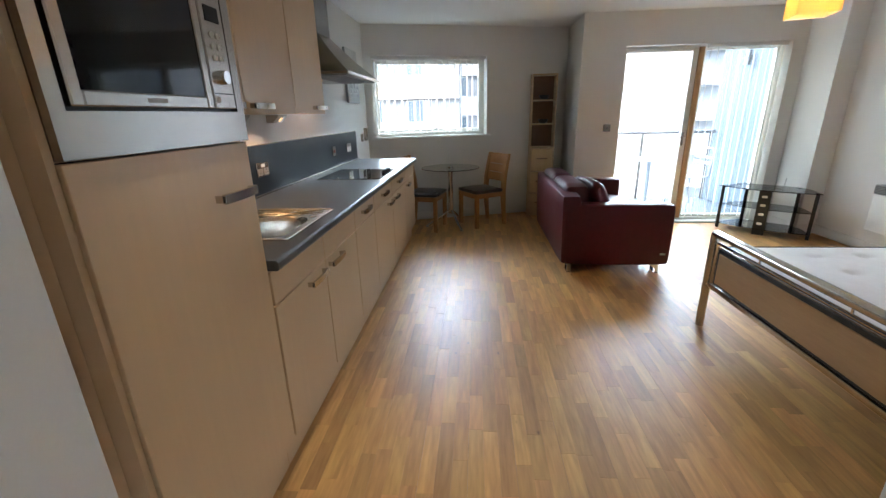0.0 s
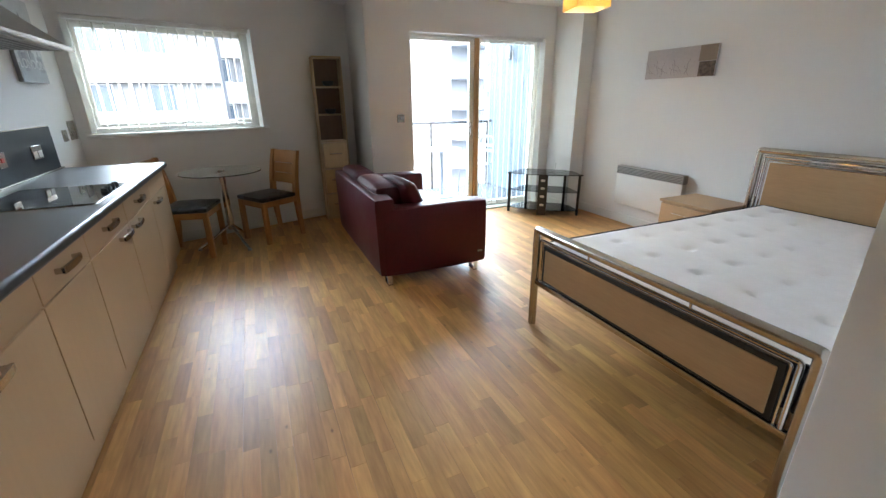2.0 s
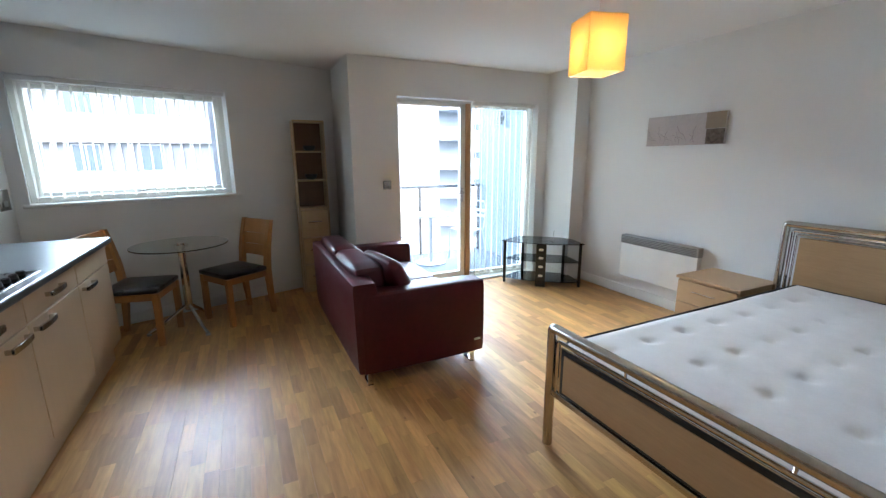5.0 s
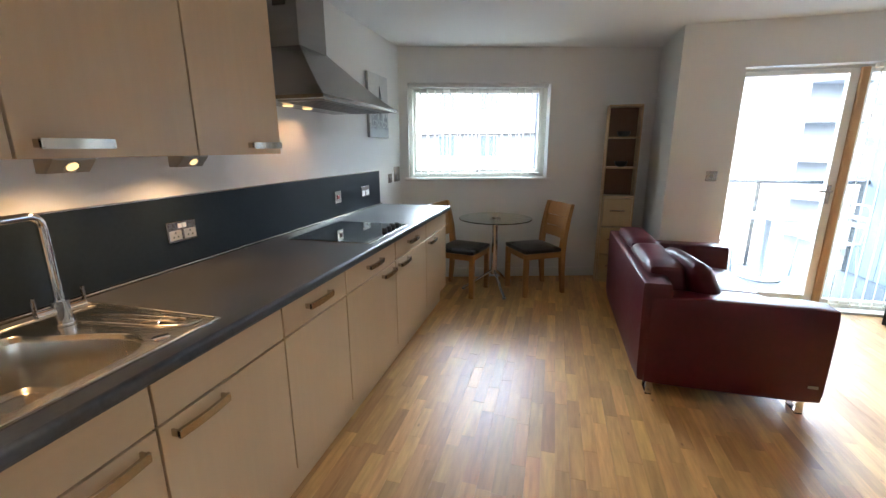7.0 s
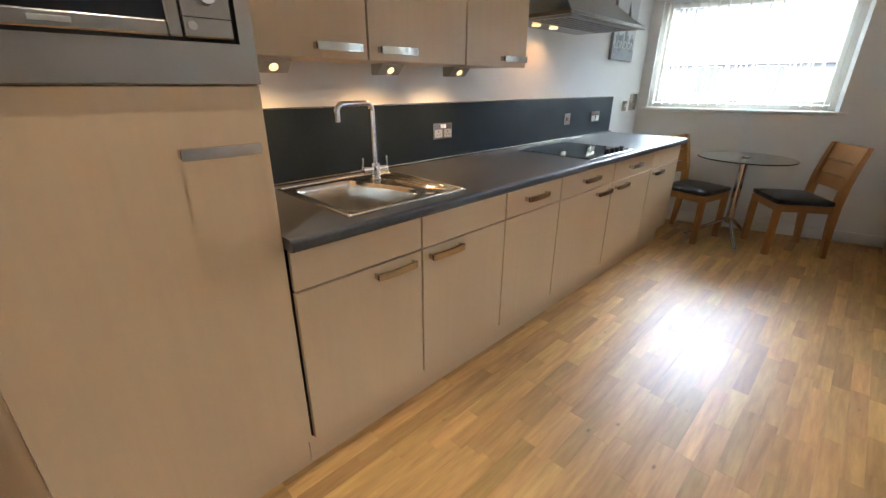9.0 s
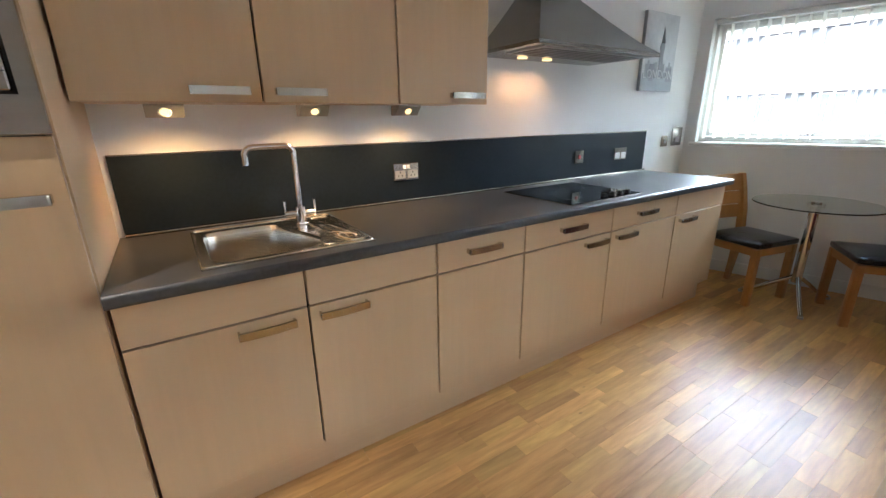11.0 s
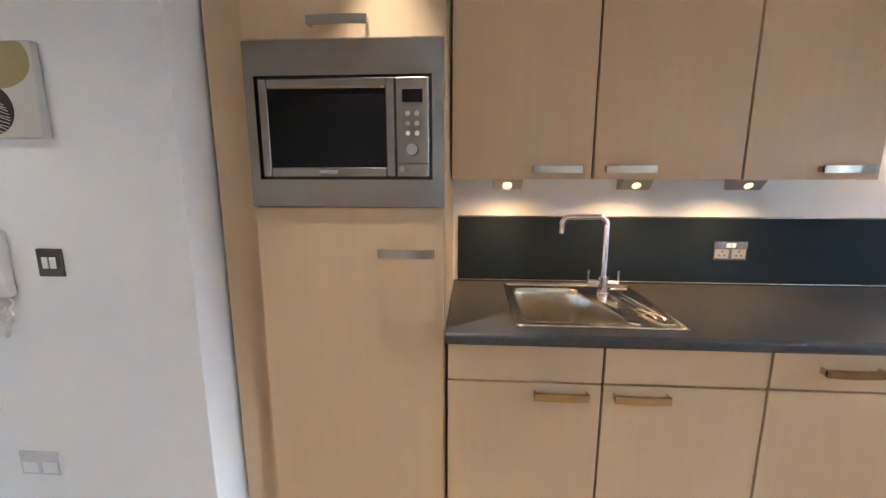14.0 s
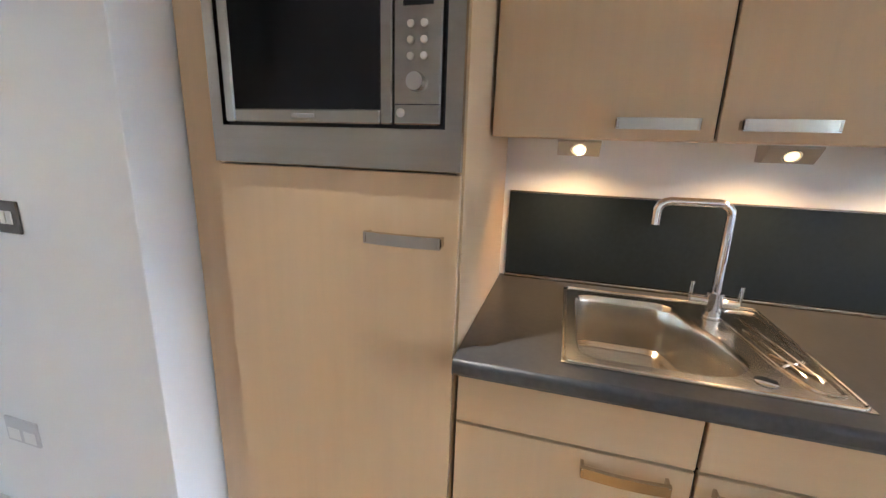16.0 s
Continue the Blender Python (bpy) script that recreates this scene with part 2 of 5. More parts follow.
def tube(points, r, bm=None, seg=16, closed=False):
    """A round bar along a line of points."""
    bm = bm or bmesh.new()
    pts = [Vector(p) for p in points]
    rings = []
    n = len(pts)
    side = None
    for i, p in enumerate(pts):
        a = pts[i - 1] if (i or closed) else p
        b = pts[(i + 1) % n] if (i < n - 1 or closed) else p
        d = (b - a).normalized()
        if side is None:
            side = d.orthogonal().normalized()
        side = (side - d * side.dot(d)).normalized()
        up = d.cross(side)
        rings.append([bm.verts.new(p + r * (math.cos(2 * math.pi * k / seg) * side + math.sin(2 * math.pi * k / seg) * up)) for k in range(seg)])
    for i in range(n if closed else n - 1):
        q = rings[(i + 1) % n]
        for k in range(seg):
            bm.faces.new((rings[i][k], rings[i][(k + 1) % seg], q[(k + 1) % seg], q[k]))
    if not closed:
        bm.faces.new(rings[0][::-1])
        bm.faces.new(rings[-1])
    bmesh.ops.recalc_face_normals(bm, faces=bm.faces[:])
    return bm


def prism(outline, z0, z1, bev=0.0, bm=None, seg=2, m=None):
    """An upright block over an outline in the plan; m turns it."""
    bm = bm or bmesh.new()
    low = [bm.verts.new((x, y, z0)) for x, y in outline]
    high = [bm.verts.new((x, y, z1)) for x, y in outline]
    n = len(outline)
    faces = [bm.faces.new(low[::-1]), bm.faces.new(high)]
    faces += [bm.faces.new((low[i], low[(i + 1) % n], high[(i + 1) % n], high[i])) for i in range(n)]
    bmesh.ops.recalc_face_normals(bm, faces=faces)
    if bev:
        edges = [e for f in faces[:2] for e in f.edges]
        bmesh.ops.bevel(bm, geom=edges, offset=bev, segments=seg, profile=0.5, affect="EDGES")
    if m is not None:
        bmesh.ops.transform(bm, matrix=m, verts=bm.verts[:])
    return bm


def disc(cx, cy, r, n=48, start=0.0):
    return [(cx + r * math.cos(2 * math.pi * i / n + start), cy + r * math.sin(2 * math.pi * i / n + start)) for i in range(n)]


def rounded(x0, x1, y0, y1, r, n=5):
    out = []
    for cx, cy, a in ((x1 - r, y1 - r, 0), (x0 + r, y1 - r, 90), (x0 + r, y0 + r, 180), (x1 - r, y0 + r, 270)):
        for i in range(n + 1):
            t = radians(a + 90 * i / n)
            out.append((cx + r * math.cos(t), cy + r * math.sin(t)))
    return out


def ring_xz(x0, x1, z0, z1, y0, y1, w, bev=0.003, bm=None):
    """A rectangular frame standing across y, of bars w wide."""
    bm = bm or bmesh.new()
    box(x0, x0 + w, y0, y1, z0, z1, bev, bm=bm)
    box(x1 - w, x1, y0, y1, z0, z1, bev, bm=bm)
    box(x0 + w, x1 - w, y0, y1, z0, z0 + w, bev, bm=bm)
    box(x0 + w, x1 - w, y0, y1, z1 - w, z1, bev, bm=bm)
    return bm


def ring_yz(y0, y1, z0, z1, x0, x1, w, wz=None, bev=0.003, bm=None):
    bm = bm or bmesh.new()
    wz = wz or w
    box(x0, x1, y0, y0 + w, z0, z1, bev, bm=bm)
    box(x0, x1, y1 - w, y1, z0, z1, bev, bm=bm)
    box(x0, x1, y0 + w, y1 - w, z0, z0 + wz, bev, bm=bm)
    box(x0, x1, y0 + w, y1 - w, z1 - wz, z1, bev, bm=bm)
    return bm


# ---- structure ----
WX, EX, NY, DY, SY, TOP = -1.18, 3.98, 5.66, 5.60, -0.25, 2.40
RX = 1.385
# the window wall stands askew: it runs from the kitchen wall to the recess, turned by SKEW
SKEW = radians(16.2)
SKEWED = Matrix.Translation((WX, NY, 0)) @ Matrix.Rotation(SKEW, 4, "Z") @ Matrix.Translation((-WX, -NY, 0))
WIN = (-1.090, 0.385, 1.105, 2.06)
DOOR = (1.87, 3.64, 0.0, 2.05)

floor = solo("floor", box(WX, 1.50, DY, 6.62, -0.09, -0.014, bm=box(-0.432, 1.43, SY, 1.40, -0.09, -0.014, bm=box(WX, EX, 1.40, DY, -0.09, -0.014))), UNDER, "honey oak strip floor with a satin lacquer", "floor", kind="structure")
solo("wall_west", box(WX - 0.2, WX, 0.835, 6.02, -0.09, TOP), WALL, "off-white painted plaster wall behind the kitchen units", "wall", kind="structure")
solo("wall_corridor_west", box(WX - 0.2, -0.432, SY - 0.2, 0.835, -0.09, TOP, 0.002), WALL, "off-white painted wall with switches by the kitchen", "wall", kind="structure")
solo("wall_south", box(-0.432, 1.43, SY - 0.2, SY, -0.09, TOP), WALL, "off-white painted wall closing the entrance", "wall", kind="structure")
b = box(1.43, 1.60, SY - 0.2, 1.40, -0.09, TOP, 0.002)
solo("wall_corridor_east", b, WALL, "off-white painted wall end beside the bed", "wall", kind="structure")
solo("wall_bed", box(1.60, EX + 0.2, 1.28, 1.398, -0.09, TOP), WALL, "off-white painted wall along the bed", "wall", kind="structure")
solo("wall_east", box(EX, EX + 0.2, 1.398, DY + 0.25, -0.09, TOP), WALL, "off-white painted wall behind the headboard", "wall", kind="structure")
solo("pillar", box(3.78, EX, 5.12, DY, 0, TOP, 0.003), WALL, "boxed-in off-white painted pillar in the corner", "pillar", kind="structure")
b = box(WX, WIN[0], NY, NY + 0.25, -0.09, TOP)
box(WIN[1], 1.53, NY, NY + 0.25, -0.09, TOP, bm=b)
box(WIN[0], WIN[1], NY, NY + 0.25, -0.09, WIN[2], bm=b)
box(WIN[0], WIN[1], NY, NY + 0.25, WIN[3], TOP, bm=b)
bmesh.ops.transform(b, matrix=SKEWED, verts=b.verts[:])
solo("wall_north", b, WALL, "off-white painted wall round the kitchen window", "wall", kind="structure")
b = box(RX, DOOR[0], DY, DY + 0.25, -0.09, TOP)
box(DOOR[1], EX, DY, DY + 0.25, -0.09, TOP, bm=b)
box(DOOR[0], DOOR[1], DY, DY + 0.25, DOOR[3], TOP, bm=b)
box(DOOR[0], DOOR[1], DY, DY + 0.25, -0.09, -0.014, bm=b)
solo("wall_balcony", b, WALL, "off-white painted wall round the balcony door", "wall", kind="structure")
solo("wall_recess", box(RX, 1.68, DY + 0.25, 6.75, -0.09, TOP), WALL, "off-white painted return wall beside the shelf", "wall", kind="structure")
b = box(WX - 0.2, EX + 0.2, SY - 0.2, DY + 0.25, TOP, TOP + 0.2)
box(WX - 0.2, 1.68, DY + 0.25, 6.75, TOP, TOP + 0.2, bm=b)
solo("ceiling", b, CEIL, "plain white painted ceiling", "ceiling", kind="structure")


def baseboard(x0, x1, y0, y1):
    solo("baseboard", box(x0, x1, y0, y1, 0, 0.10, 0.004, 2), GLOSS, "white gloss painted skirting board", "baseboard", kind="structure")


b = box(WX + 0.02, 1.46, NY - 0.016, NY, 0, 0.10, 0.004, 2)
bmesh.ops.transform(b, matrix=SKEWED, verts=b.verts[:])
solo("baseboard", b, GLOSS, "white gloss painted skirting board", "baseboard", kind="structure")
baseboard(RX - 0.016, RX, DY - 0.016, 6.372)
baseboard(RX, DOOR[0], DY - 0.016, DY)
baseboard(DOOR[1], 3.764, DY - 0.016, DY)
baseboard(3.764, 3.78, 5.104, DY - 0.016)
baseboard(3.78, EX - 0.016, 5.104, 5.12)
baseboard(EX - 0.016, EX, 1.398, 5.12)
baseboard(1.414, 1.43, SY + 0.016, 1.398)
baseboard(-0.432, -0.416, SY + 0.016, 0.835)
baseboard(-0.432, 1.43, SY, SY + 0.016)
baseboard(-0.585, -0.432, 0.835, 0.851)


# ---- window and balcony door ----
before = set(bpy.data.objects)
WC = (WIN[0] + WIN[1]) / 2
window = thing("window_1", (WC, NY + 0.14, WIN[2]), "white-framed window with open vertical blinds and timber sash", "window", kind="structure")
x0, x1, z0, z1 = WIN
part("window_frame", ring_xz(x0, x1, z0, z1, NY + 0.13, NY + 0.19, 0.045), FRAMEPALE, window, "pale timber frame")
sash = part("sash", ring_xz(x0 + 0.05, x1 - 0.05, z0 + 0.05, z1 - 0.05, NY + 0.115, NY + 0.165, 0.035), FRAMEPALE, window)
pane = part("pane", box(x0 + 0.08, x1 - 0.08, NY + 0.138, NY + 0.144, z0 + 0.08, z1 - 0.08), PANE, window)
pane.visible_shadow = False
b = box(WC - 0.015, WC + 0.015, NY + 0.095, NY + 0.115, z0 + 0.055, z0 + 0.075, 0.004)
tube([(WC, NY + 0.095, z0 + 0.065), (WC, NY + 0.075, z0 + 0.07), (WC + 0.045, NY + 0.07, z0 + 0.085), (WC + 0.095, NY + 0.07, z0 + 0.09)], 0.007, b)
part("window_handle", b, CHROME, window, "chrome window handle")
part("window_sill", box(x0 - 0.04, x1 + 0.05, NY - 0.03, NY + 0.13, z0 - 0.028, z0 + 0.002, 0.006, 2), GLOSS, window, "white gloss sill board")


SLATBASE = material("blind_weight", (0.70, 0.62, 0.48), (0.64, 0.56, 0.43), 12.0, rough=0.5)


def blind(name, xa, xb, y, ztop, zbot, turn, step=0.078):
    """A vertical blind: headrail and hanging fabric slats with weights."""
    b_ob = thing(name, ((xa + xb) / 2, y, ztop), "cream fabric vertical blind turned open", "blind")
    part("headrail", box(xa, xb, y - 0.022, y + 0.022, ztop - 0.035, ztop, 0.004), WHITE_P, b_ob, "white metal headrail")
    n = int((xb - xa - 0.06) / step)
    for i in range(n + 1):
        cx = xa + 0.04 + i * step
        a = radians(turn + random.uniform(-5, 5))
        bm = bmesh.new()
        cols = []
        for k in range(5):
            u = (k / 4 - 0.5) * 0.086
            v = 0.006 * (1 - (2 * k / 4 - 1) ** 2)
            cols.append((cx + u * math.cos(a) - v * math.sin(a), y + u * math.sin(a) + v * math.cos(a)))
        low = [bm.verts.new((px, py, zbot + random.uniform(0, 0.004))) for px, py in cols]
        high = [bm.verts.new((px, py, ztop - 0.04)) for px, py in cols]
        for k in range(4):
            bm.faces.new((low[k], low[k + 1], high[k + 1], high[k]))
        bmesh.ops.solidify(bm, geom=bm.faces[:], thickness=0.0012)
        slat = part("slat", bm, SLAT, b_ob)
        ca, sa = 0.041 * math.cos(a), 0.041 * math.sin(a)
        part("weight", rod((cx - ca, y - sa, zbot + 0.012), (cx + ca, y + sa, zbot + 0.012), 0.0045, seg=8), SLATBASE, slat, "cream bottom weight")
    return b_ob


blind("window_blind", WIN[0] + 0.01, WIN[1] - 0.01, NY + 0.055, WIN[3] - 0.003, WIN[2] + 0.03, 79)
for o in set(bpy.data.objects) - before:
    if o.parent is None:
        o.location = SKEWED @ o.location
        o.rotation_euler = (0, 0, SKEW)


door = thing("door_1", (2.78, DY + 0.15, 0.0), "timber-framed glazed balcony door beside a fixed pane", "door", kind="structure")
x0, x1, z0, z1 = DOOR
fy0, fy1 = DY + 0.11, DY + 0.19
b = box(x0, x0 + 0.016, fy0, fy1, 0.0, z1, 0.003)
box(x1 - 0.05, x1, fy0, fy1, 0.0, z1, 0.003, bm=b)
box(x0 + 0.016, x1 - 0.05, fy0, fy1, z1 - 0.022, z1, 0.003, bm=b)
box(x0 + 0.016, x1 - 0.05, fy0, fy1, 0.0, 0.045, 0.003, bm=b)
part("door_frame", b, FRAMEPALE, door, "pale timber frame")
part("mullion", box(2.712, 2.765, fy0 - 0.03, fy1, 0.045, z1 - 0.022, 0.004), FRAMEWOOD, door, "orange-brown timber mullion")
b = box(x0 + 0.018, x0 + 0.046, fy0 - 0.01, fy0 + 0.045, 0.05, z1 - 0.026, 0.003)
box(2.645, 2.708, fy0 - 0.01, fy0 + 0.045, 0.05, z1 - 0.026, 0.003, bm=b)
box(x0 + 0.046, 2.645, fy0 - 0.01, fy0 + 0.045, z1 - 0.062, z1 - 0.026, 0.003, bm=b)
box(x0 + 0.046, 2.645, fy0 - 0.01, fy0 + 0.045, 0.05, 0.115, 0.003, bm=b)
leaf = part("door_leaf", b, FRAMEPALE, door, "pale timber door leaf")
pane = part("pane", box(x0 + 0.04, 2.65, fy0 + 0.012, fy0 + 0.018, 0.11, z1 - 0.058), PANE, leaf)
pane.visible_shadow = False
b = box(2.65, 2.68, fy0 - 0.018, fy0 - 0.01, 0.94, 1.10, 0.004)
tube([(2.665, fy0 - 0.015, 1.05), (2.665, fy0 - 0.055, 1.05), (2.65, fy0 - 0.062, 1.05), (2.56, fy0 - 0.062, 1.045)], 0.009, b)
part("door_handle", b, CHROME, leaf, "chrome lever handle")
side_frame = part("side_frame", ring_xz(2.766, x1 - 0.051, 0.05, z1 - 0.023, fy0 + 0.01, fy0 + 0.06, 0.035), FRAMEPALE, door)
pane = part("pane", box(2.795, x1 - 0.08, fy0 + 0.03, fy0 + 0.036, 0.08, z1 - 0.055), PANE, side_frame)
pane.visible_shadow = False
part("threshold", box(x0, x1, DY - 0.005, fy0 - 0.002, -0.012, 0.018, 0.004), FRAMEPALE, door)
blind("balcony_blind", 2.78, x1 - 0.02, DY + 0.055, z1 - 0.003, 0.06, 60)

# ---- kitchen ----
FX = -0.53
HANDLE_W = 0.178


def bar_handle(parent, x, y, z, w=HANDLE_W):
    """A flat bowed bar on two feet, lying along y."""
    b = bmesh.new()
    n = 8
    prof = []
    for i in range(n + 1):
        u = i / n
        prof.append((x + 0.030 + 0.006 * math.sin(math.pi * u), y - w / 2 + w * u))
    rows = []
    for px, py in prof:
        rows.append([b.verts.new((px - 0.008, py, z - 0.013)), b.verts.new((px, py, z - 0.014)), b.verts.new((px + 0.001, py, z + 0.012)), b.verts.new((px - 0.008, py, z + 0.013))])
    for i in range(n):
        for k in range(4):
            b.faces.new((rows[i][k], rows[i][(k + 1) % 4], rows[i + 1][(k + 1) % 4], rows[i + 1][k]))
    b.faces.new(rows[0][::-1])
    b.faces.new(rows[-1])
    bmesh.ops.recalc_face_normals(b, faces=b.faces[:])
    box(x, x + 0.032, y - w / 2, y - w / 2 + 0.007, z - 0.011, z + 0.010, 0.001, bm=b)
    box(x, x + 0.032, y + w / 2 - 0.007, y + w / 2, z - 0.011, z + 0.010, 0.001, bm=b)
    return part("handle", b, NICKEL, parent, "satin nickel bar handle")


def front(name, parent, y0, y1, z0, z1, x=FX, mat=None):
    """A laminate front with a fine gap round it."""
    return part(name, box(x - 0.018, x, y0 + 0.0036, y1 - 0.0036, z0 + 0.0036, z1 - 0.0036, 0.0015), mat or BIRCH, parent)


# units of the run: start, end, drawer or panel, centres of the handles
RUN = [
    (1.625, 2.142, "panel", None, 2.005),
    (2.142, 2.665, "panel", None, 2.265),
    (2.665, 3.150, "drawer", 2.900, None),
    (3.150, 3.800, "drawer", 3.470, 3.665),
    (3.800, 4.450, "drawer", 4.110, 3.930),
    (4.450, 5.060, "panel", None, 4.585),
]
for y0, y1, upper, hu, hd in RUN:
    unit = thing("base_cabinet", (FX - 0.3, (y0 + y1) / 2, 0), "birch-effect kitchen base cabinet with a satin bar handle", "cabinet")
    body = box(WX + 0.004, FX - 0.020, y0 + 0.001, y1 - 0.001, 0.15, 0.862 if y0 > 2.4 else 0.715, 0)
    # solid body coloured near-black, so the slits between fronts look shaded
    part("body", body, GAP_SHADE if y1 < 5 else BIRCH, unit, "" if y1 < 5 else "birch-effect end panel")
    top_front = front("drawer_front" if upper == "drawer" else "front_panel", unit, y0, y1, 0.725, 0.860, mat=BIRCH_H)
    low = front("door", unit, y0, y1, 0.150, 0.725)
    if hu:
        bar_handle(top_front, FX, hu, 0.800)
    if hd:
        bar_handle(low, FX, hd, 0.688)
solo("kitchen_plinth", box(WX + 0.004, FX - 0.050, 1.622, 5.03, 0.0, 0.147, 0.002), BIRCH_H, "birch-effect plinth under the base cabinets", "plinth")

# the worktop, with a hole for the bowl of the sink
SX0, SX1, SYA, SYB = -1.06, -0.58, 1.875, 2.40
b = box(WX + 0.003, SX0, 1.622, 5.085, 0.866, 0.905)
box(SX1, -0.505, 1.622, 5.085, 0.866, 0.905, bm=b)
box(SX0, SX1, 1.622, SYA, 0.866, 0.905, bm=b)
box(SX0, SX1, SYB, 5.085, 0.866, 0.905, bm=b)
# rounded front lip
prof = [(-0.505, 0.905)] + [(-0.505 + 0.013 * math.sin(radians(a)), 0.892 + 0.013 * math.cos(radians(a))) for a in (20, 45, 70, 90)] + [(-0.492, 0.875), (-0.496, 0.867), (-0.505, 0.866)]
ends = [[b.verts.new((px, yy, pz)) for px, pz in prof] for yy in (1.622, 5.085)]
for k in range(len(prof)):
    j = (k + 1) % len(prof)
    b.faces.new((ends[0][k], ends[0][j], ends[1][j], ends[1][k]))
b.faces.new(ends[0])
b.faces.new(ends[1][::-1])
bmesh.ops.remove_doubles(b, verts=b.verts[:], dist=0.0002)
bmesh.ops.recalc_face_normals(b, faces=b.faces[:])
solo("worktop", b, SLATE, "dark slate-effect laminate worktop with a rounded edge", "worktop")
solo("upstand_trim", box(WX + 0.003, WX + 0.030, 1.64, 5.075, 0.9055, 0.919, 0.004, 2), STEEL, "thin aluminium sealing strip along the worktop", "trim", kind="structure")
splash = thing("splashback", (WX, 3.35, 0.92), "dark slate-effect splashback panel on the wall", "splashback")
part("panel", box(WX + 0.002, WX + 0.014, 1.640, 5.06, 0.919, 1.212, 0.001), SPLASH, splash)
part("edge_strip", box(WX + 0.002, WX + 0.016, 1.640, 5.06, 1.212, 1.218, 0.001), STEEL, splash, "thin aluminium edge strip")


def sink():
    s = thing("sink", ((SX0 + SX1) / 2, 2.14, 0.905), "stainless steel inset sink with a corner drainer", "sink")
    X0, X1, Y0, Y1 = -1.095, -0.560, 1.853, 2.420
    # flange round the bowl and drainer
    zf = 0.909
    bowl_far = [(-1.038, 1.888), (-0.602, 1.888), (-0.602, 2.195), (-0.680, 2.268), (-0.80, 2.245), (-0.945, 2.185), (-1.038, 2.165)]

    def soften(poly, r, n=4):
        out = []
        m = len(poly)
        for i in range(m):
            p, a, c = Vector(poly[i]), Vector(poly[i - 1]), Vector(poly[(i + 1) % m])
            d0, d1 = (a - p), (c - p)
            q0, q1 = p + d0.normalized() * min(r, d0.length * 0.45), p + d1.normalized() * min(r, d1.length * 0.45)
            for k in range(n + 1):
                t = k / n
                out.append(tuple((1 - t) ** 2 * q0 + 2 * t * (1 - t) * p + t * t * q1))
        return out

    bowl = soften(bowl_far, 0.055)
    bm = bmesh.new()
    # rim sheet: outer outline to bowl outline, by a filled ring
    iv = [bm.verts.new((x, y, zf)) for x, y in bowl]
    qx, qy = -0.82, 2.04

    def edge_point(x, y):
        dx, dy = x - qx, y - qy
        ts = [((X1 if dx > 0 else X0) - qx) / dx if abs(dx) > 1e-9 else 1e9, ((Y1 if dy > 0 else Y0) - qy) / dy if abs(dy) > 1e-9 else 1e9]
        k = 0 if ts[0] < ts[1] else 1
        return (qx + dx * ts[k], qy + dy * ts[k]), (k, dx > 0 if k == 0 else dy > 0)

    hits = [edge_point(x, y) for x, y in bowl]
    ov = [bm.verts.new((*h[0], zf)) for h in hits]
    skirt = []
    for i in range(len(bowl)):
        j = (i + 1) % len(bowl)
        if hits[i][1] == hits[j][1]:
            bm.faces.new((iv[i], iv[j], ov[j], ov[i]))
            skirt += [ov[i]]
        else:
            ex = [h[0][0] for h in (hits[i], hits[j]) if h[1][0] == 0][0]
            ey = [h[0][1] for h in (hits[i], hits[j]) if h[1][0] == 1][0]
            cv = bm.verts.new((ex, ey, zf))
            bm.faces.new((iv[i], iv[j], ov[j], cv, ov[i]))
            skirt += [ov[i], cv]
    low = [bm.verts.new((v.co.x, v.co.y, 0.9055)) for v in skirt]
    for i in range(len(skirt)):
        j = (i + 1) % len(skirt)
        bm.faces.new((skirt[i], skirt[j], low[j], low[i]))
    cx, cy = -0.82, 2.04
    prev = iv
    for depth, shrink in ((0.004, 0.985), (0.02, 0.965), (0.10, 0.945), (0.150, 0.92), (0.162, 0.86), (0.165, 0.5), (0.168, 0.12)):
        ringv = [bm.verts.new((cx + (x - cx) * shrink, cy + (y - cy) * shrink, zf - depth)) for x, y in bowl]
        for i in range(len(ringv)):
            j = (i + 1) % len(ringv)
            bm.faces.new((prev[i], prev[j], ringv[j], ringv[i]))
        prev = ringv
    bm.faces.new(prev)
    bmesh.ops.recalc_face_normals(bm, faces=bm.faces[:])
    part("bowl", bm, SINKM, s)
    # raised edges and ribs of the drainer
    bm = tube([(x, y, zf + 0.001) for x, y in rounded(X0 + 0.006, X1 - 0.006, Y0 + 0.006, Y1 - 0.006, 0.018, 4)], 0.004, closed=True, seg=8)
    part("rim", bm, SINKM, s)
    drain = soften([(-1.05, 2.315), (-0.95, 2.285), (-0.70, 2.315), (-0.60, 2.345), (-0.60, 2.398), (-1.05, 2.398)], 0.03)
    part("drainer_edge", tube([(x, y, zf + 0.001) for x, y in drain], 0.0045, closed=True, seg=8), SINKM, s)
    for line in ([(-0.99, 2.342), (-0.65, 2.378)], [(-0.90, 2.318), (-0.66, 2.352)], [(-0.76, 2.322), (-0.66, 2.386)], [(-0.74, 2.384), (-0.70, 2.326)]):
        (xa, ya), (xb, yb) = line
        part("drainer_rib", tube([(xa, ya, zf), (xa * 0.95 + xb * 0.05, ya * 0.95 + yb * 0.05, zf + 0.003), (xa * 0.05 + xb * 0.95, ya * 0.05 + yb * 0.95, zf + 0.003), (xb, yb, zf)], 0.004, seg=8), SINKM, s)
    part("overflow", prism(disc(-0.615, 2.262, 0.022, 20), zf, zf + 0.003, 0.001), CHROME, s, "round chrome cap")
    bm = prism(disc(-0.80, 2.035, 0.038, 24), zf - 0.164, zf - 0.160, 0.001)
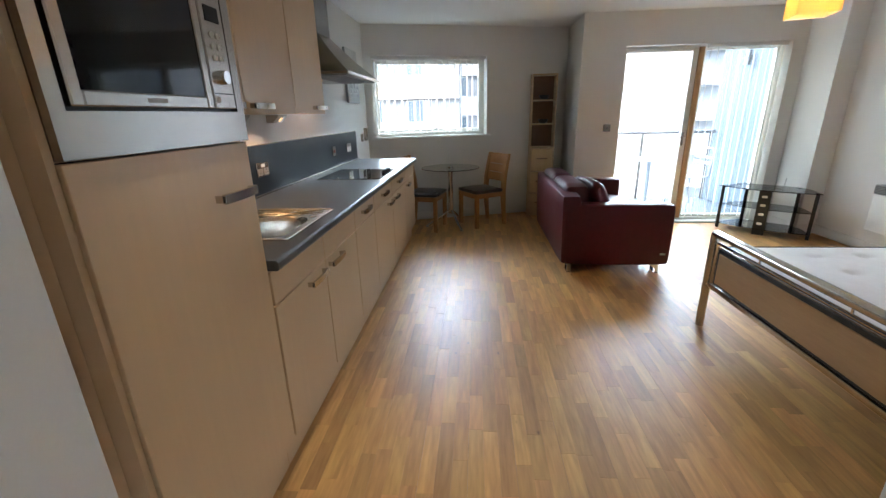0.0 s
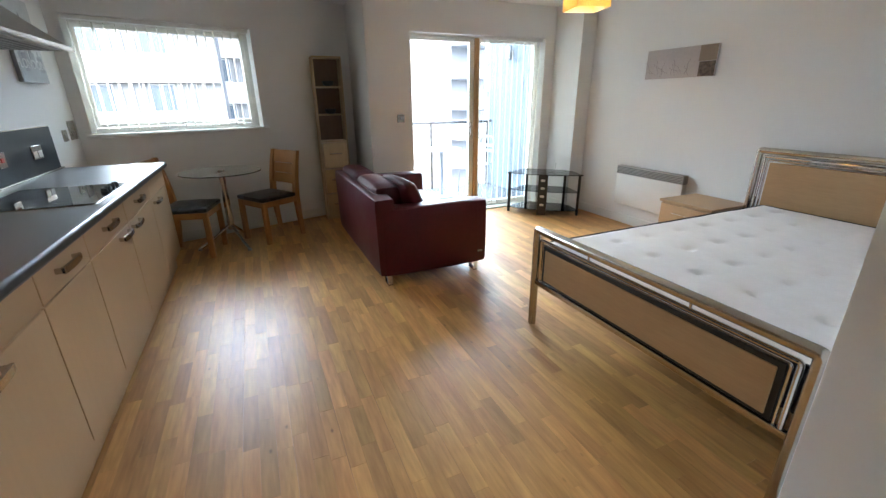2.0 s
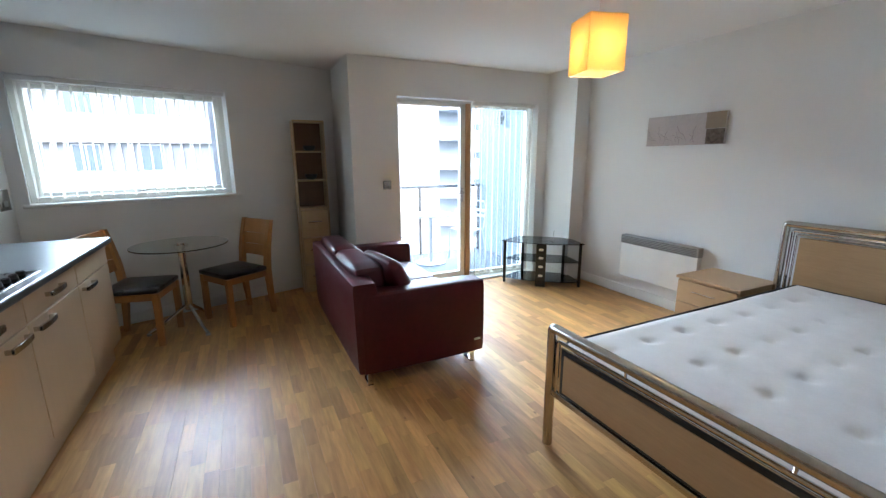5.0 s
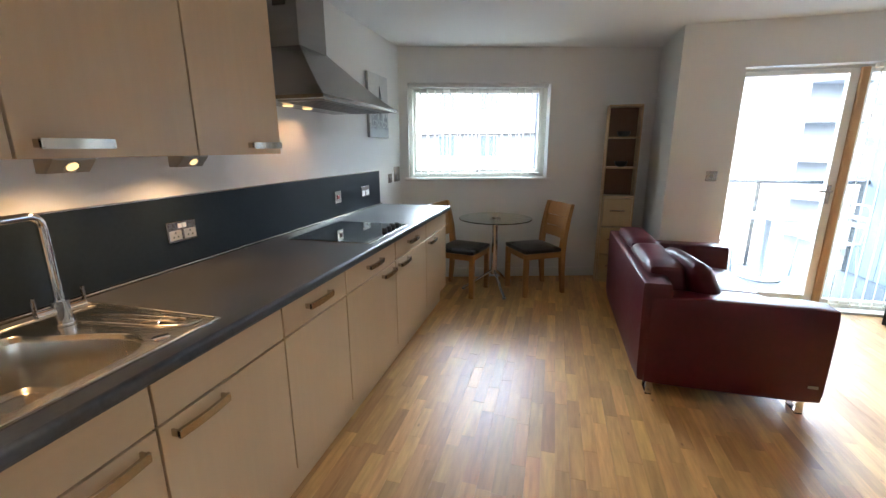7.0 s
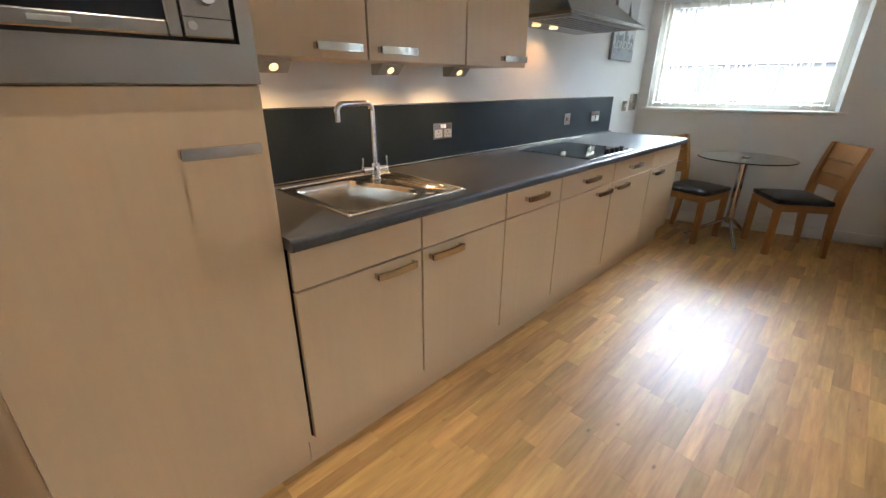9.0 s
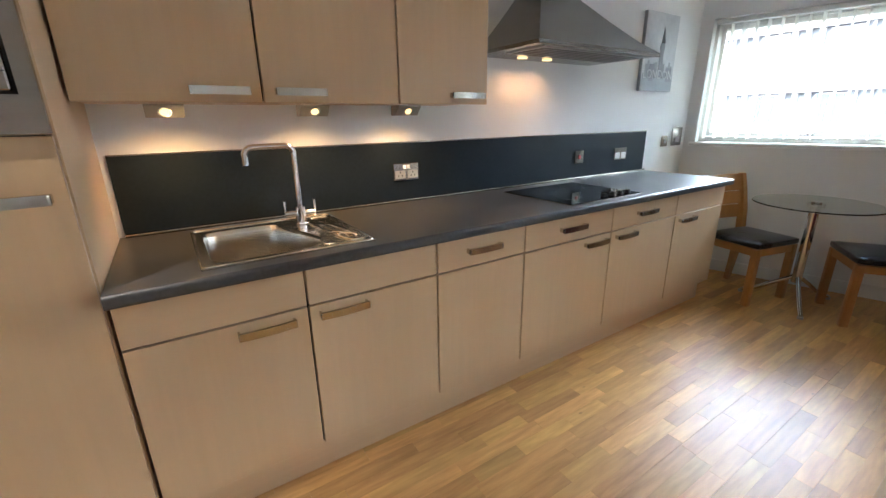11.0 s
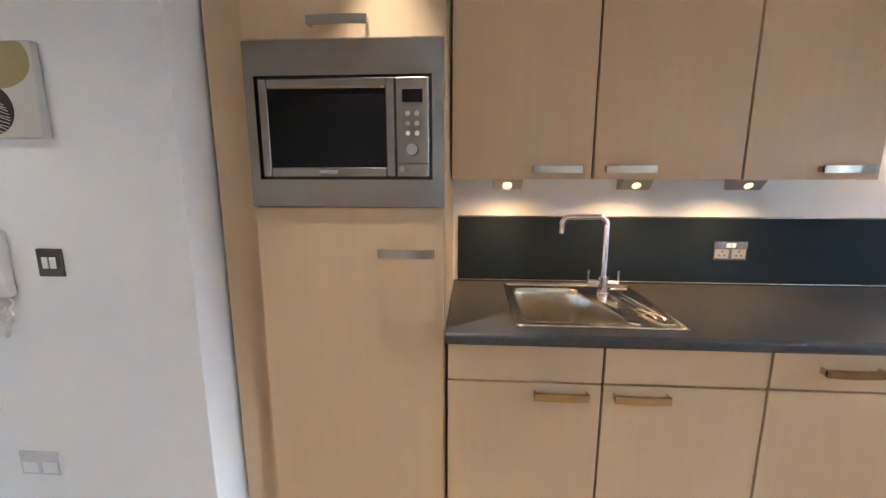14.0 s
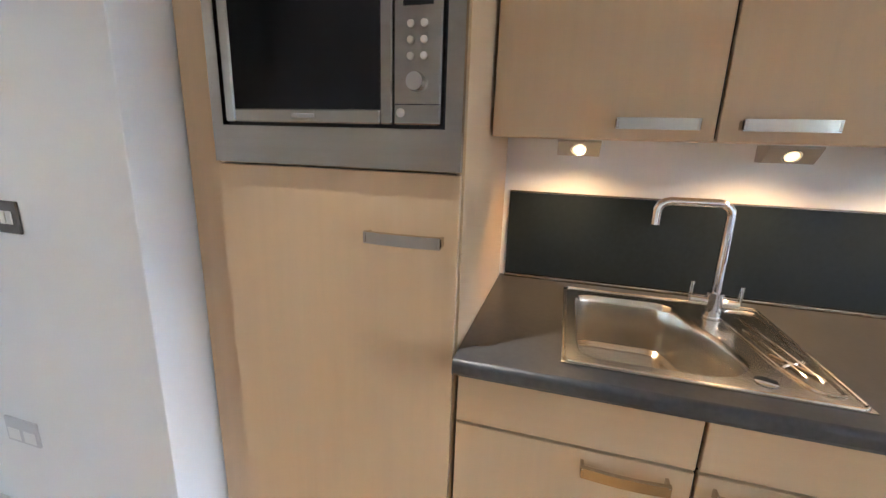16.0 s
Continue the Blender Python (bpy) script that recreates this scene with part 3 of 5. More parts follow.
    part("waste", bm, CHROME, s, "chrome waste")
    return s


sink()
tap = thing("tap", (-0.972, 2.262, 0.91), "chrome monobloc kitchen mixer tap with two levers", "tap")
TX, TY = -0.972, 2.262
part("base_ring", prism(disc(TX, TY, 0.027, 24), 0.909, 0.918, 0.002), CHROME, tap)
part("body", rod((TX, TY, 0.915), (TX, TY, 0.985), 0.022, seg=24), CHROME, tap)
d = Vector((0.15, -0.99, 0)).normalized()
pts = [(TX, TY, 0.98), (TX, TY, 1.10), (TX, TY, 1.200)] + [tuple(Vector((TX, TY, 1.200)) + d * 0.035 * (1 - math.cos(radians(a))) + Vector((0, 0, 0.035)) * math.sin(radians(a))) for a in (25, 50, 75, 90)]
end = Vector((TX, TY, 1.235)) + d * 0.160
pts += [tuple(end)] + [tuple(end + d * 0.03 * math.sin(radians(a)) - Vector((0, 0, 0.03)) * (1 - math.cos(radians(a)))) for a in (25, 50, 75, 90)]
pts += [tuple(end + d * 0.03 - Vector((0, 0, 0.065)))]
part("spout", tube(pts, 0.0125, seg=16), CHROME, tap)
for s in (-1, 1):
    e = Vector((TX, TY, 0.955)) + Vector((0.12, 1, 0)).normalized() * 0.06 * s
    b = rod((TX, TY, 0.955), e, 0.014, seg=20)
    rod(e - Vector((0, 0, 0.0)), e + Vector((0, 0.0, 0.055)), 0.0055, b, 12)
    part("lever", b, CHROME, tap)

hob = thing("hob", (-0.80, 3.775, 0.905), "black ceramic hob with a steel trim and four knobs", "hob")
part("trim", box(-1.055, -0.545, 3.470, 4.080, 0.9045, 0.909, 0.002), STEEL, hob, "thin steel trim")
part("glass_plate", box(-1.048, -0.552, 3.477, 4.073, 0.908, 0.9115, 0.0015), HOBGLASS, hob)
for i in range(4):
    ky = 3.79 + 0.07 * i
    b = rod((-0.592, ky, 0.911), (-0.592, ky, 0.930), 0.0175, seg=20, r2=0.0155)
    box(-0.606, -0.578, ky - 0.003, ky + 0.003, 0.929, 0.933, 0.001, bm=b)
    part("knob", b, BLACK_P, hob)
for cx, cy, r in ((-0.90, 3.63, 0.09), (-0.90, 3.90, 0.07), (-0.70, 3.62, 0.07)):
    part("cooking_zone", tube([(x, y, 0.9110) for x, y in disc(cx, cy, r, 40)], 0.0008, closed=True, seg=6), BLACK_P, hob)

# tall housing with microwave
TY0, TY1 = 1.000, 1.618
tall = thing("tall_cabinet", (-0.85, 1.31, 0), "tall birch-effect cabinet housing a built-in microwave", "cabinet")
part("side_panel", box(WX + 0.004, FX - 0.010, 0.985, 1.0015, 0.148, 2.12), BIRCH, tall)
part("side_panel", box(WX + 0.004, FX - 0.022, 1.600, 1.6185, 0.148, 2.12, 0.001), BIRCH, tall)
part("top_panel", box(WX + 0.004, FX - 0.020, 1.000, 1.600, 2.10, 2.12), BIRCH, tall)
for z in (1.306, 1.798):
    part("shelf", box(WX + 0.004, FX - 0.020, 1.000, 1.600, z, z + 0.011), BIRCH, tall)
# filled block in the painted shade colour, behind the lower door
part("inside", box(WX + 0.006, FX - 0.022, 1.001, 1.599, 0.15, 1.305), GAP_SHADE, tall)
low = front("door", tall, TY0, 1.6175, 0.150, 1.308)
bar_handle(low, FX, 1.495, 1.162)
up = front("door", tall, TY0, 1.6175, 1.804, 2.118)
bar_handle(up, FX, 1.305, 1.850)
part("plinth", box(WX + 0.006, FX - 0.050, 0.986, 1.620, 0, 0.147), BIRCH_H, tall)
solo("filler_panel", box(-0.70, -0.585, 0.853, 0.984, 0.0, 2.398, 0.001), BIRCH, "birch-effect filler panel between wall and cabinet", "panel")

def mw_trim():
    b = box(FX - 0.012, FX + 0.008, 1.003, 1.034, 1.310, 1.802)
    box(FX - 0.012, FX + 0.008, 1.580, 1.615, 1.310, 1.802, bm=b)
    box(FX - 0.012, FX + 0.008, 1.034, 1.580, 1.310, 1.394, bm=b)
    box(FX - 0.012, FX + 0.008, 1.034, 1.580, 1.703, 1.802, bm=b)
    return b


mw = thing("microwave", (-0.6, 1.31, 1.32), "built-in stainless steel microwave with a dark glass door", "microwave")
part("trim_frame", mw_trim(), STEEL, mw, "brushed steel surround")
part("cavity", box(-1.0, FX - 0.016, 1.02, 1.592, 1.386, 1.708), BLACK_P, mw, "black recess")
dr = part("door", ring_yz(1.046, 1.466, 1.402, 1.694, FX - 0.014, FX + 0.012, 0.027, 0.029, 0.003), STEEL, mw, "steel door frame")
part("door_glass", box(FX - 0.010, FX + 0.008, 1.0735, 1.4385, 1.4315, 1.6645), BLACK_G, dr, "dark glass pane")
part("badge", box(FX + 0.0122, FX + 0.0135, 1.225, 1.285, 1.412, 1.422, 0.0005), GREY_P, dr, "small grey maker's badge")
cp = part("control_panel", box(FX - 0.014, FX + 0.012, 1.4695, 1.570, 1.402, 1.694, 0.003), STEEL, mw, "steel control panel")
part("display", box(FX + 0.011, FX + 0.0135, 1.490, 1.551, 1.622, 1.660, 0.0005), BLACK_G, cp, "black display")
for r in range(3):
    for c in range(2):
        part("button", rod((FX + 0.011, 1.506 + 0.028 * c, 1.590 - 0.029 * r), (FX + 0.017, 1.506 + 0.028 * c, 1.590 - 0.029 * r), 0.0075, seg=16, r2=0.0065), SATIN, cp, "round pale button")
part("knob", rod((FX + 0.011, 1.520, 1.484), (FX + 0.030, 1.520, 1.484), 0.019, seg=28, r2=0.017), CHROME, cp, "silver dial")
part("groove", box(FX + 0.0118, FX + 0.0128, 1.471, 1.569, 1.4405, 1.4425), BLACK_P, cp)
part("latch_button", rod((FX + 0.011, 1.486, 1.425), (FX + 0.015, 1.486, 1.425), 0.009, seg=16), GREY_P, cp)

# wall units, lights under them
WF = -0.805
for y0, y1, hy in ((1.624, 2.142, 2.012), (2.142, 2.670, 2.272), (2.670, 3.133, 3.010)):
    unit = thing("wall_cabinet", (-1.0, (y0 + y1) / 2, 1.39), "birch-effect wall cabinet with a satin bar handle", "cabinet")
    part("body", box(WX + 0.004, WF - 0.020, y0 + 0.001, y1 - 0.001, 1.396, 2.083), BIRCH, unit)
    # thin near-black sheet behind the door: painted shade for the gaps
    part("gap", box(WF - 0.0205, WF - 0.0178, y0 + 0.001, y1 - 0.001, 1.397, 2.082), GAP_SHADE, unit)
    dd = front("door", unit, y0, y1, 1.387, 2.088, x=WF)
    bar_handle(dd, WF, hy, 1.428)
BULB = glow("halogen_lens", (1.0, 0.62, 0.26), 0.13)
for ly in (1.850, 2.362, 2.793):
    t = thing("cabinet_light", (-0.978, ly, 1.36), "wedge-shaped steel halogen light under a wall cabinet", "lamp", group="lights under the wall cabinets")
    b = bmesh.new()
    prof = [(-0.040, 0.030), (0.036, 0.030), (0.036, 0.024), (0.000, -0.014), (-0.040, -0.014)]
    lo = [b.verts.new((px, -0.058, pz)) for px, pz in prof]
    hi = [b.verts.new((px, 0.058, pz)) for px, pz in prof]
    for k in range(5):
        b.faces.new((lo[k], lo[(k + 1) % 5], hi[(k + 1) % 5], hi[k]))
    b.faces.new(lo)
    b.faces.new(hi[::-1])
    bmesh.ops.recalc_face_normals(b, faces=b.faces[:])
    part("housing", b, SATIN, t)
    nrm = Vector((0.038, 0, -0.036)).normalized()
    c = Vector((0.018, 0, 0.005))
    part("lens_ring", rod(c - nrm * 0.004, c + nrm * 0.002, 0.021, seg=28), CHROME, t)
    part("lens", rod(c, c + nrm * 0.0035, 0.016, seg=28), BULB, t, "glowing halogen lens")
    lamp("cabinet_lamp", "SPOT", look((-0.955, ly, 1.342), (-1.06, ly, 0.9)), 0.55, (1, 0.58, 0.25), radius=0.015, cone=140, blend=1.0)

# hood
hood = thing("cooker_hood", (-0.92, 3.77, 1.61), "stainless steel chimney cooker hood over the hob", "cooker hood")
b = bmesh.new()
HY0, HY1 = 3.335, 4.300
stages = [(1.654, WX + 0.002, -0.690, HY0, HY1), (1.672, WX + 0.002, -0.687, HY0 - 0.002, HY1 + 0.002)]
for i in range(1, 9):
    u = i / 8
    k = u ** 0.88
    stages.append((1.672 + 0.293 * u, WX + 0.002, -0.687 - 0.293 * k, HY0 + (3.625 - HY0) * k, HY1 + (3.910 - HY1) * k))
prev = None
for z, xa, xb, ya, yb in stages:
    r = [b.verts.new((xa, ya, z)), b.verts.new((xb, ya, z)), b.verts.new((xb, yb, z)), b.verts.new((xa, yb, z))]
    if prev:
        for k in range(4):
            b.faces.new((prev[k], prev[(k + 1) % 4], r[(k + 1) % 4], r[k]))
    else:
        b.faces.new(r[::-1])
    prev = r
b.faces.new(prev)
bmesh.ops.recalc_face_normals(b, faces=b.faces[:])
part("canopy", b, STEEL_D, hood)
part("rim", box(-0.694, -0.683, HY0 - 0.004, HY1 + 0.004, 1.650, 1.660, 0.003), STEEL, hood, "bright front rim")
chim = part("chimney", box(WX + 0.002, -0.980, 3.625, 3.910, 1.960, TOP - 0.002, 0.004), STEEL_D, hood)
part("vent_grille", box(-1.13, -1.05, 3.6225, 3.625, 2.17, 2.22), BLACK_P, chim, "dark vent slots")
part("filter", box(-0.99, -0.72, 3.40, 4.24, 1.648, 1.656, 0.002), GREY_P, hood, "grey grease filter")
for i in range(6):
    part("filter_slot", box(-0.975 + 0.04 * i, -0.957 + 0.04 * i, 3.43, 4.20, 1.646, 1.649), BLACK_P, hood)
for hy in (3.585, 3.78):
    part("hood_lens", rod((-1.06, hy, 1.650), (-1.06, hy, 1.6440), 0.028, seg=24), BULB, hood, "glowing halogen lens")
    lamp("hood_lamp", "SPOT", look((-1.06, hy, 1.636), (-1.09, hy, 0.9)), 0.19, (1, 0.52, 0.23), radius=0.03, cone=150, blend=0.8)


def wall_plate(name, label, x, y, z, wy, hz, normal=1, mat=None, kindof="socket"):
    """A plate on a wall across x, facing +x or -x."""
    t = thing(name, (x, y, z - hz / 2), label, kindof)
    part("plate", box(x, x + 0.008 * normal, y - wy / 2, y + wy / 2, z - hz / 2, z + hz / 2, 0.002), mat or STEEL, t)
    return t


SPX = WX + 0.0142
s = wall_plate("double_socket", "brushed steel double power socket on the splashback", SPX, 2.878, 1.064, 0.148, 0.088)
for dy in (-0.037, 0.037):
    part("insert", box(SPX + 0.008, SPX + 0.0095, 2.878 + dy - 0.03, 2.878 + dy + 0.03, 1.030, 1.072), GREY_P, s, "grey socket insert")
    part("rocker", box(SPX + 0.008, SPX + 0.012, 2.878 + dy * 0.3 - 0.009, 2.878 + dy * 0.3 + 0.009, 1.080, 1.100, 0.001), WHITE_P, s, "white switch rocker")
    for px, pz in ((0, 1.062), (-0.011, 1.044), (0.011, 1.044)):
        part("pin_hole", box(SPX + 0.0095, SPX + 0.0102, 2.878 + dy + px - 0.003, 2.878 + dy + px + 0.003, pz - 0.004, pz + 0.004), BLACK_P, s)
s = wall_plate("cooker_switch", "steel cooker switch with a red rocker on the splashback", SPX, 4.262, 1.058, 0.088, 0.088, kindof="switch")
RED = material("red_plastic", (0.30, 0.03, 0.02), rough=0.35)
part("rocker", box(SPX + 0.008, SPX + 0.013, 4.25, 4.274, 1.045, 1.072, 0.001), RED, s, "red rocker")
s = wall_plate("double_socket", "brushed steel double power socket near the worktop end", SPX, 4.735, 1.056, 0.148, 0.088)
for dy in (-0.037, 0.037):
    part("insert", box(SPX + 0.008, SPX + 0.0095, 4.735 + dy - 0.028, 4.735 + dy + 0.028, 1.022, 1.066), WHITE_P, s, "white socket insert")
s = wall_plate("light_switch", "small steel switch on the wall past the worktop", WX, 5.347, 1.124, 0.090, 0.088, kindof="switch")
part("rocker", box(WX + 0.008, WX + 0.012, 5.332, 5.362, 1.11, 1.14, 0.001), GREY_P, s)
s = wall_plate("thermostat", "tall steel control plate on the wall past the worktop", WX, 5.531, 1.156, 0.150, 0.150, kindof="switch")
part("dial", box(WX + 0.008, WX + 0.013, 5.50, 5.56, 1.11, 1.15, 0.001), GREY_P, s)


# ---- entrance wall ----
before = set(bpy.data.objects)
s = wall_plate("light_switch", "dark nickel double light switch with white rockers", -0.45, 0.374, 1.135, 0.086, 0.090, mat=material("dark_nickel", (0.16, 0.145, 0.13), (0.12, 0.11, 0.10), 8, rough=0.35, metal=1.0), kindof="switch")
for dy in (-0.013, 0.013):
    part("rocker", box(-0.442, -0.438, 0.374 + dy - 0.010, 0.374 + dy + 0.010, 1.117, 1.153, 0.001), WHITE_P, s, "white rocker")
s = wall_plate("double_socket", "white plastic double socket low on the wall", -0.45, 0.205, 0.413, 0.150, 0.090, mat=material("pale_grey_plastic", (0.58, 0.57, 0.57), (0.53, 0.52, 0.52), 9, rough=0.35))
for dy in (-0.037, 0.037):
    part("insert", box(-0.442, -0.4405, 0.205 + dy - 0.027, 0.205 + dy + 0.027, 0.378, 0.418), WHITE_P, s)
s = thing("door_entry_phone", (-0.45, 0.19, 1.02), "white plastic door entry handset on the wall", "intercom")
part("base", box(-0.45, -0.418, 0.158, 0.240, 1.022, 1.240, 0.010, 2), WHITE_P, s)
part("speaker", rod((-0.418, 0.196, 1.216), (-0.4165, 0.196, 1.216), 0.008, seg=16), BLACK_P, s)
part("key", rod((-0.418, 0.202, 1.180), (-0.414, 0.202, 1.180), 0.006, seg=16), GREY_P, s)
pts = [(-0.405, 0.136, 1.242), (-0.385, 0.136, 1.225), (-0.392, 0.138, 1.16), (-0.394, 0.143, 1.10), (-0.388, 0.152, 1.035), (-0.402, 0.154, 1.018)]
b = bmesh.new()
for i in range(len(pts) - 1):
    p, q = Vector(pts[i]), Vector(pts[i + 1])
    rod(p, q, 0.020, b, 14)
    bmesh.ops.create_uvsphere(b, u_segments=14, v_segments=8, radius=0.0202, matrix=Matrix.Translation(q))
part("receiver", b, WHITE_P, s)
pts = [(-0.43 + 0.006 * math.sin(i * 1.9), 0.185 + 0.012 * math.sin(i / 16 * math.pi * 1.2) + 0.005 * math.cos(i * 1.9), 1.02 - 0.13 * math.sin(i / 34 * math.pi)) for i in range(35)]
pts = [(x, y + 0.035 * i / 34, z) for i, (x, y, z) in enumerate(pts)]
part("cord", tube(pts, 0.0042, seg=8), WHITE_P, s, "curly white cord")

c = thing("abstract_canvas", (-0.45, 0.21, 1.505), "beige canvas print with an olive and a dark brown oval", "picture")
part("canvas", box(-0.448, -0.420, -0.07, 0.452, 1.514, 1.782, 0.003), CANVAS, c)
OLIVE = material("olive_print", (0.36, 0.29, 0.13), (0.30, 0.24, 0.10), 6, rough=0.8)
BROWNP = material("dark_brown_print", (0.045, 0.025, 0.02), (0.03, 0.017, 0.014), 6, rough=0.8)


def blob(cy, cz, ry, rz, x, clip, n=40, tilt=0.3):
    bm = bmesh.new()
    vs = []
    for i in range(n):
        t = 2 * math.pi * i / n
        u, v = ry * math.cos(t), rz * math.sin(t) * (1 + 0.06 * math.cos(2 * t))
        y, z = cy + u * math.cos(tilt) - v * math.sin(tilt), cz + u * math.sin(tilt) + v * math.cos(tilt)
        vs.append(bm.verts.new((x, min(max(y, clip[0]), clip[1]), min(max(z, clip[2]), clip[3]))))
    bmesh.ops.remove_doubles(bm, verts=bm.verts[:], dist=1e-5)
    f = bm.faces.new([v for v in vs if v.is_valid])
    ex = bmesh.ops.extrude_face_region(bm, geom=[f])
    bmesh.ops.translate(bm, verts=[v for v in ex["geom"] if isinstance(v, bmesh.types.BMVert)], vec=(0.0012, 0, 0))
    bmesh.ops.recalc_face_normals(bm, faces=bm.faces[:])
    return bm


part("olive_oval", blob(0.362, 1.722, 0.085, 0.070, -0.4198, (-0.05, 0.445, 1.518, 1.779)), OLIVE, c, "olive oval", smooth=False)
part("brown_oval", blob(0.293, 1.592, 0.080, 0.074, -0.4198, (-0.05, 0.448, 1.517, 1.774)), BROWNP, c, "dark brown scribbled oval", smooth=False)
for i in range(13):
    a = -0.066 + 0.011 * i
    h = math.sqrt(max(0, 0.072 ** 2 - a * a)) * 0.9
    part("scribble", tube([(-0.4184, 0.293 - h, 1.592 + a * 0.8 + 0.016), (-0.4184, 0.293 - h * 0.2, 1.592 + a * 0.85 + 0.005 * (i % 3)), (-0.4184, 0.293 + h, 1.592 + a * 0.8 - 0.020)], 0.0011, seg=6), CANVAS, c)

for o in set(bpy.data.objects) - before:
    if o.parent is None:
        o.location.x += 0.018

# ---- canvas by the window, with its lettering ----
c = thing("city_canvas", (WX, 5.04, 1.508), "grey city skyline canvas lettered LONDON on the wall", "picture")
PRINT = material("grey_city_print", (0.62, 0.63, 0.64), (0.48, 0.50, 0.51), 4.0, rough=0.75, fine=24, contrast=0.2)
DARKP = material("dark_city_print", (0.27, 0.285, 0.30), (0.21, 0.22, 0.235), 12.0, rough=0.75)
MIDP = material("mid_city_print", (0.36, 0.38, 0.395), (0.27, 0.285, 0.30), 12.0, rough=0.75)
PALEP = material("pale_print", (0.62, 0.63, 0.63), rough=0.75)
part("canvas", box(WX + 0.002, WX + 0.028, 4.87, 5.29, 1.508, 2.048, 0.002), PRINT, c)
part("edge", box(WX + 0.003, WX + 0.026, 4.8665, 4.8695, 1.510, 2.046), MIDP, c, "grey canvas edge")
px = WX + 0.0282
b = box(px, px + 0.0015, 4.876, 5.285, 1.512, 1.60)
for i in range(16):
    y = 4.880 + 0.0252 * i
    box(px, px + 0.0012 + 0.0001 * (i % 3), y, y + 0.023, 1.58, 1.63 + 0.09 * abs(math.sin(i * 2.3)), bm=b)
part("skyline", b, MIDP, c, "grey rooftops", smooth=False)
b = box(px, px + 0.002, 5.077, 5.123, 1.60, 1.845)
box(px, px + 0.0022, 5.071, 5.129, 1.80, 1.835, bm=b)
rod((px + 0.00015, 5.100, 1.845), (px + 0.00015, 5.100, 1.960), 0.020, b, 4, 0.0005)
box(px, px + 0.002, 4.96, 5.02, 1.58, 1.70, bm=b)
box(px, px + 0.002, 5.19, 5.26, 1.58, 1.68, bm=b)
part("clock_tower", b, DARKP, c, "dark clock tower", smooth=False)


def lettering(text, size, m, mat, parent, name="lettering"):
    cu = bpy.data.curves.new(name, "FONT")
    cu.body, cu.size, cu.extrude, cu.align_x = text, size, 0.0006, "CENTER"
    tmp = bpy.data.objects.new(name, cu)
    me = bpy.data.meshes.new_from_object(tmp)
    bpy.data.objects.remove(tmp)
    bm = bmesh.new()
    bm.from_mesh(me)
    bmesh.ops.transform(bm, matrix=m, verts=bm.verts[:])
    return part(name, bm, mat, parent, smooth=False)


facing = Matrix(((0, 0, 1, 0), (1, 0, 0, 0), (0, 1, 0, 0), (0, 0, 0, 1)))
lettering("LONDON", 0.088, Matrix.Translation((px + 0.003, 5.080, 1.600)) @ facing, PALEP, c)
part("caption_line", box(px + 0.002, px + 0.003, 4.92, 5.24, 1.552, 1.562), MIDP, c, smooth=False)

# ---- canvas on the long wall ----
c = thing("branch_canvas", (EX, 3.905, 1.53), "pale canvas print of branches with brown panels", "picture")
part("canvas", box(EX - 0.026, EX - 0.002, 3.595, 4.325, 1.538, 1.800, 0.003), material("pale_branch_print", (0.55, 0.50, 0.49), (0.44, 0.40, 0.39), 6, rough=0.85, fine=40), c)
part("tan_panel", box(EX - 0.028, EX - 0.026, 3.598, 3.760, 1.668, 1.798), material("tan_print", (0.32, 0.26, 0.20), (0.26, 0.21, 0.16), 8, rough=0.85), c, "tan print panel")
part("brown_panel", box(EX - 0.028, EX - 0.026, 3.598, 3.750, 1.541, 1.664), material("brown_print", (0.07, 0.05, 0.04), (0.18, 0.14, 0.11), 14, rough=0.85, fine=60, contrast=0.1), c, "dark brown print panel")
TWIG = material("twig_print", (0.30, 0.25, 0.24), rough=0.85)
for i in range(12):
    y, z, a, ln = 3.845 + 0.037 * i, 1.555 + 0.012 * (i % 4), radians(60 + 45 * math.sin(i * 1.7)), 0.10 + 0.06 * ((i * 7) % 5) / 4
    pts = [(EX - 0.0265, y + ln * k / 5 * math.cos(a) + 0.008 * math.sin(k * 1.9 + i), z + ln * k / 5 * abs(math.sin(a)) + 0.006 * math.cos(k * 2.1 + i)) for k in range(6)]
    part("twig", tube(pts, 0.0014, seg=6), TWIG, c)

# ---- switch by the balcony door ----
s = thing("light_switch", (1.735, DY, 1.125), "brushed steel light switch beside the balcony door", "switch")
part("plate", box(1.692, 1.778, DY - 0.009, DY - 0.001, 1.125, 1.211, 0.002), STEEL, s)
part("rocker", box(1.722, 1.748, DY - 0.013, DY - 0.009, 1.150, 1.186, 0.001), GREY_P, s)

# ---- panel heater ----
h = thing("panel_heater", (3.93, 4.07, 0.22), "white electric panel heater with a grey grille", "heater")
part("casing", box(3.905, EX - 0.012, 3.655, 4.470, 0.225, 0.570, 0.006, 2), WHITE_P, h)
part("back_plate", box(EX - 0.012, EX - 0.001, 3.69, 4.45, 0.25, 0.63), GREY_P, h)
g = part("grille", box(3.898, EX - 0.012, 3.650, 4.475, 0.568, 0.656, 0.006, 2), GREY_P, h, "grey slotted top grille")
for i in range(5):
    part("slot", box(3.8965, 3.8985, 3.665, 4.460, 0.580 + 0.0145 * i, 0.585 + 0.0145 * i), BLACK_P, g)

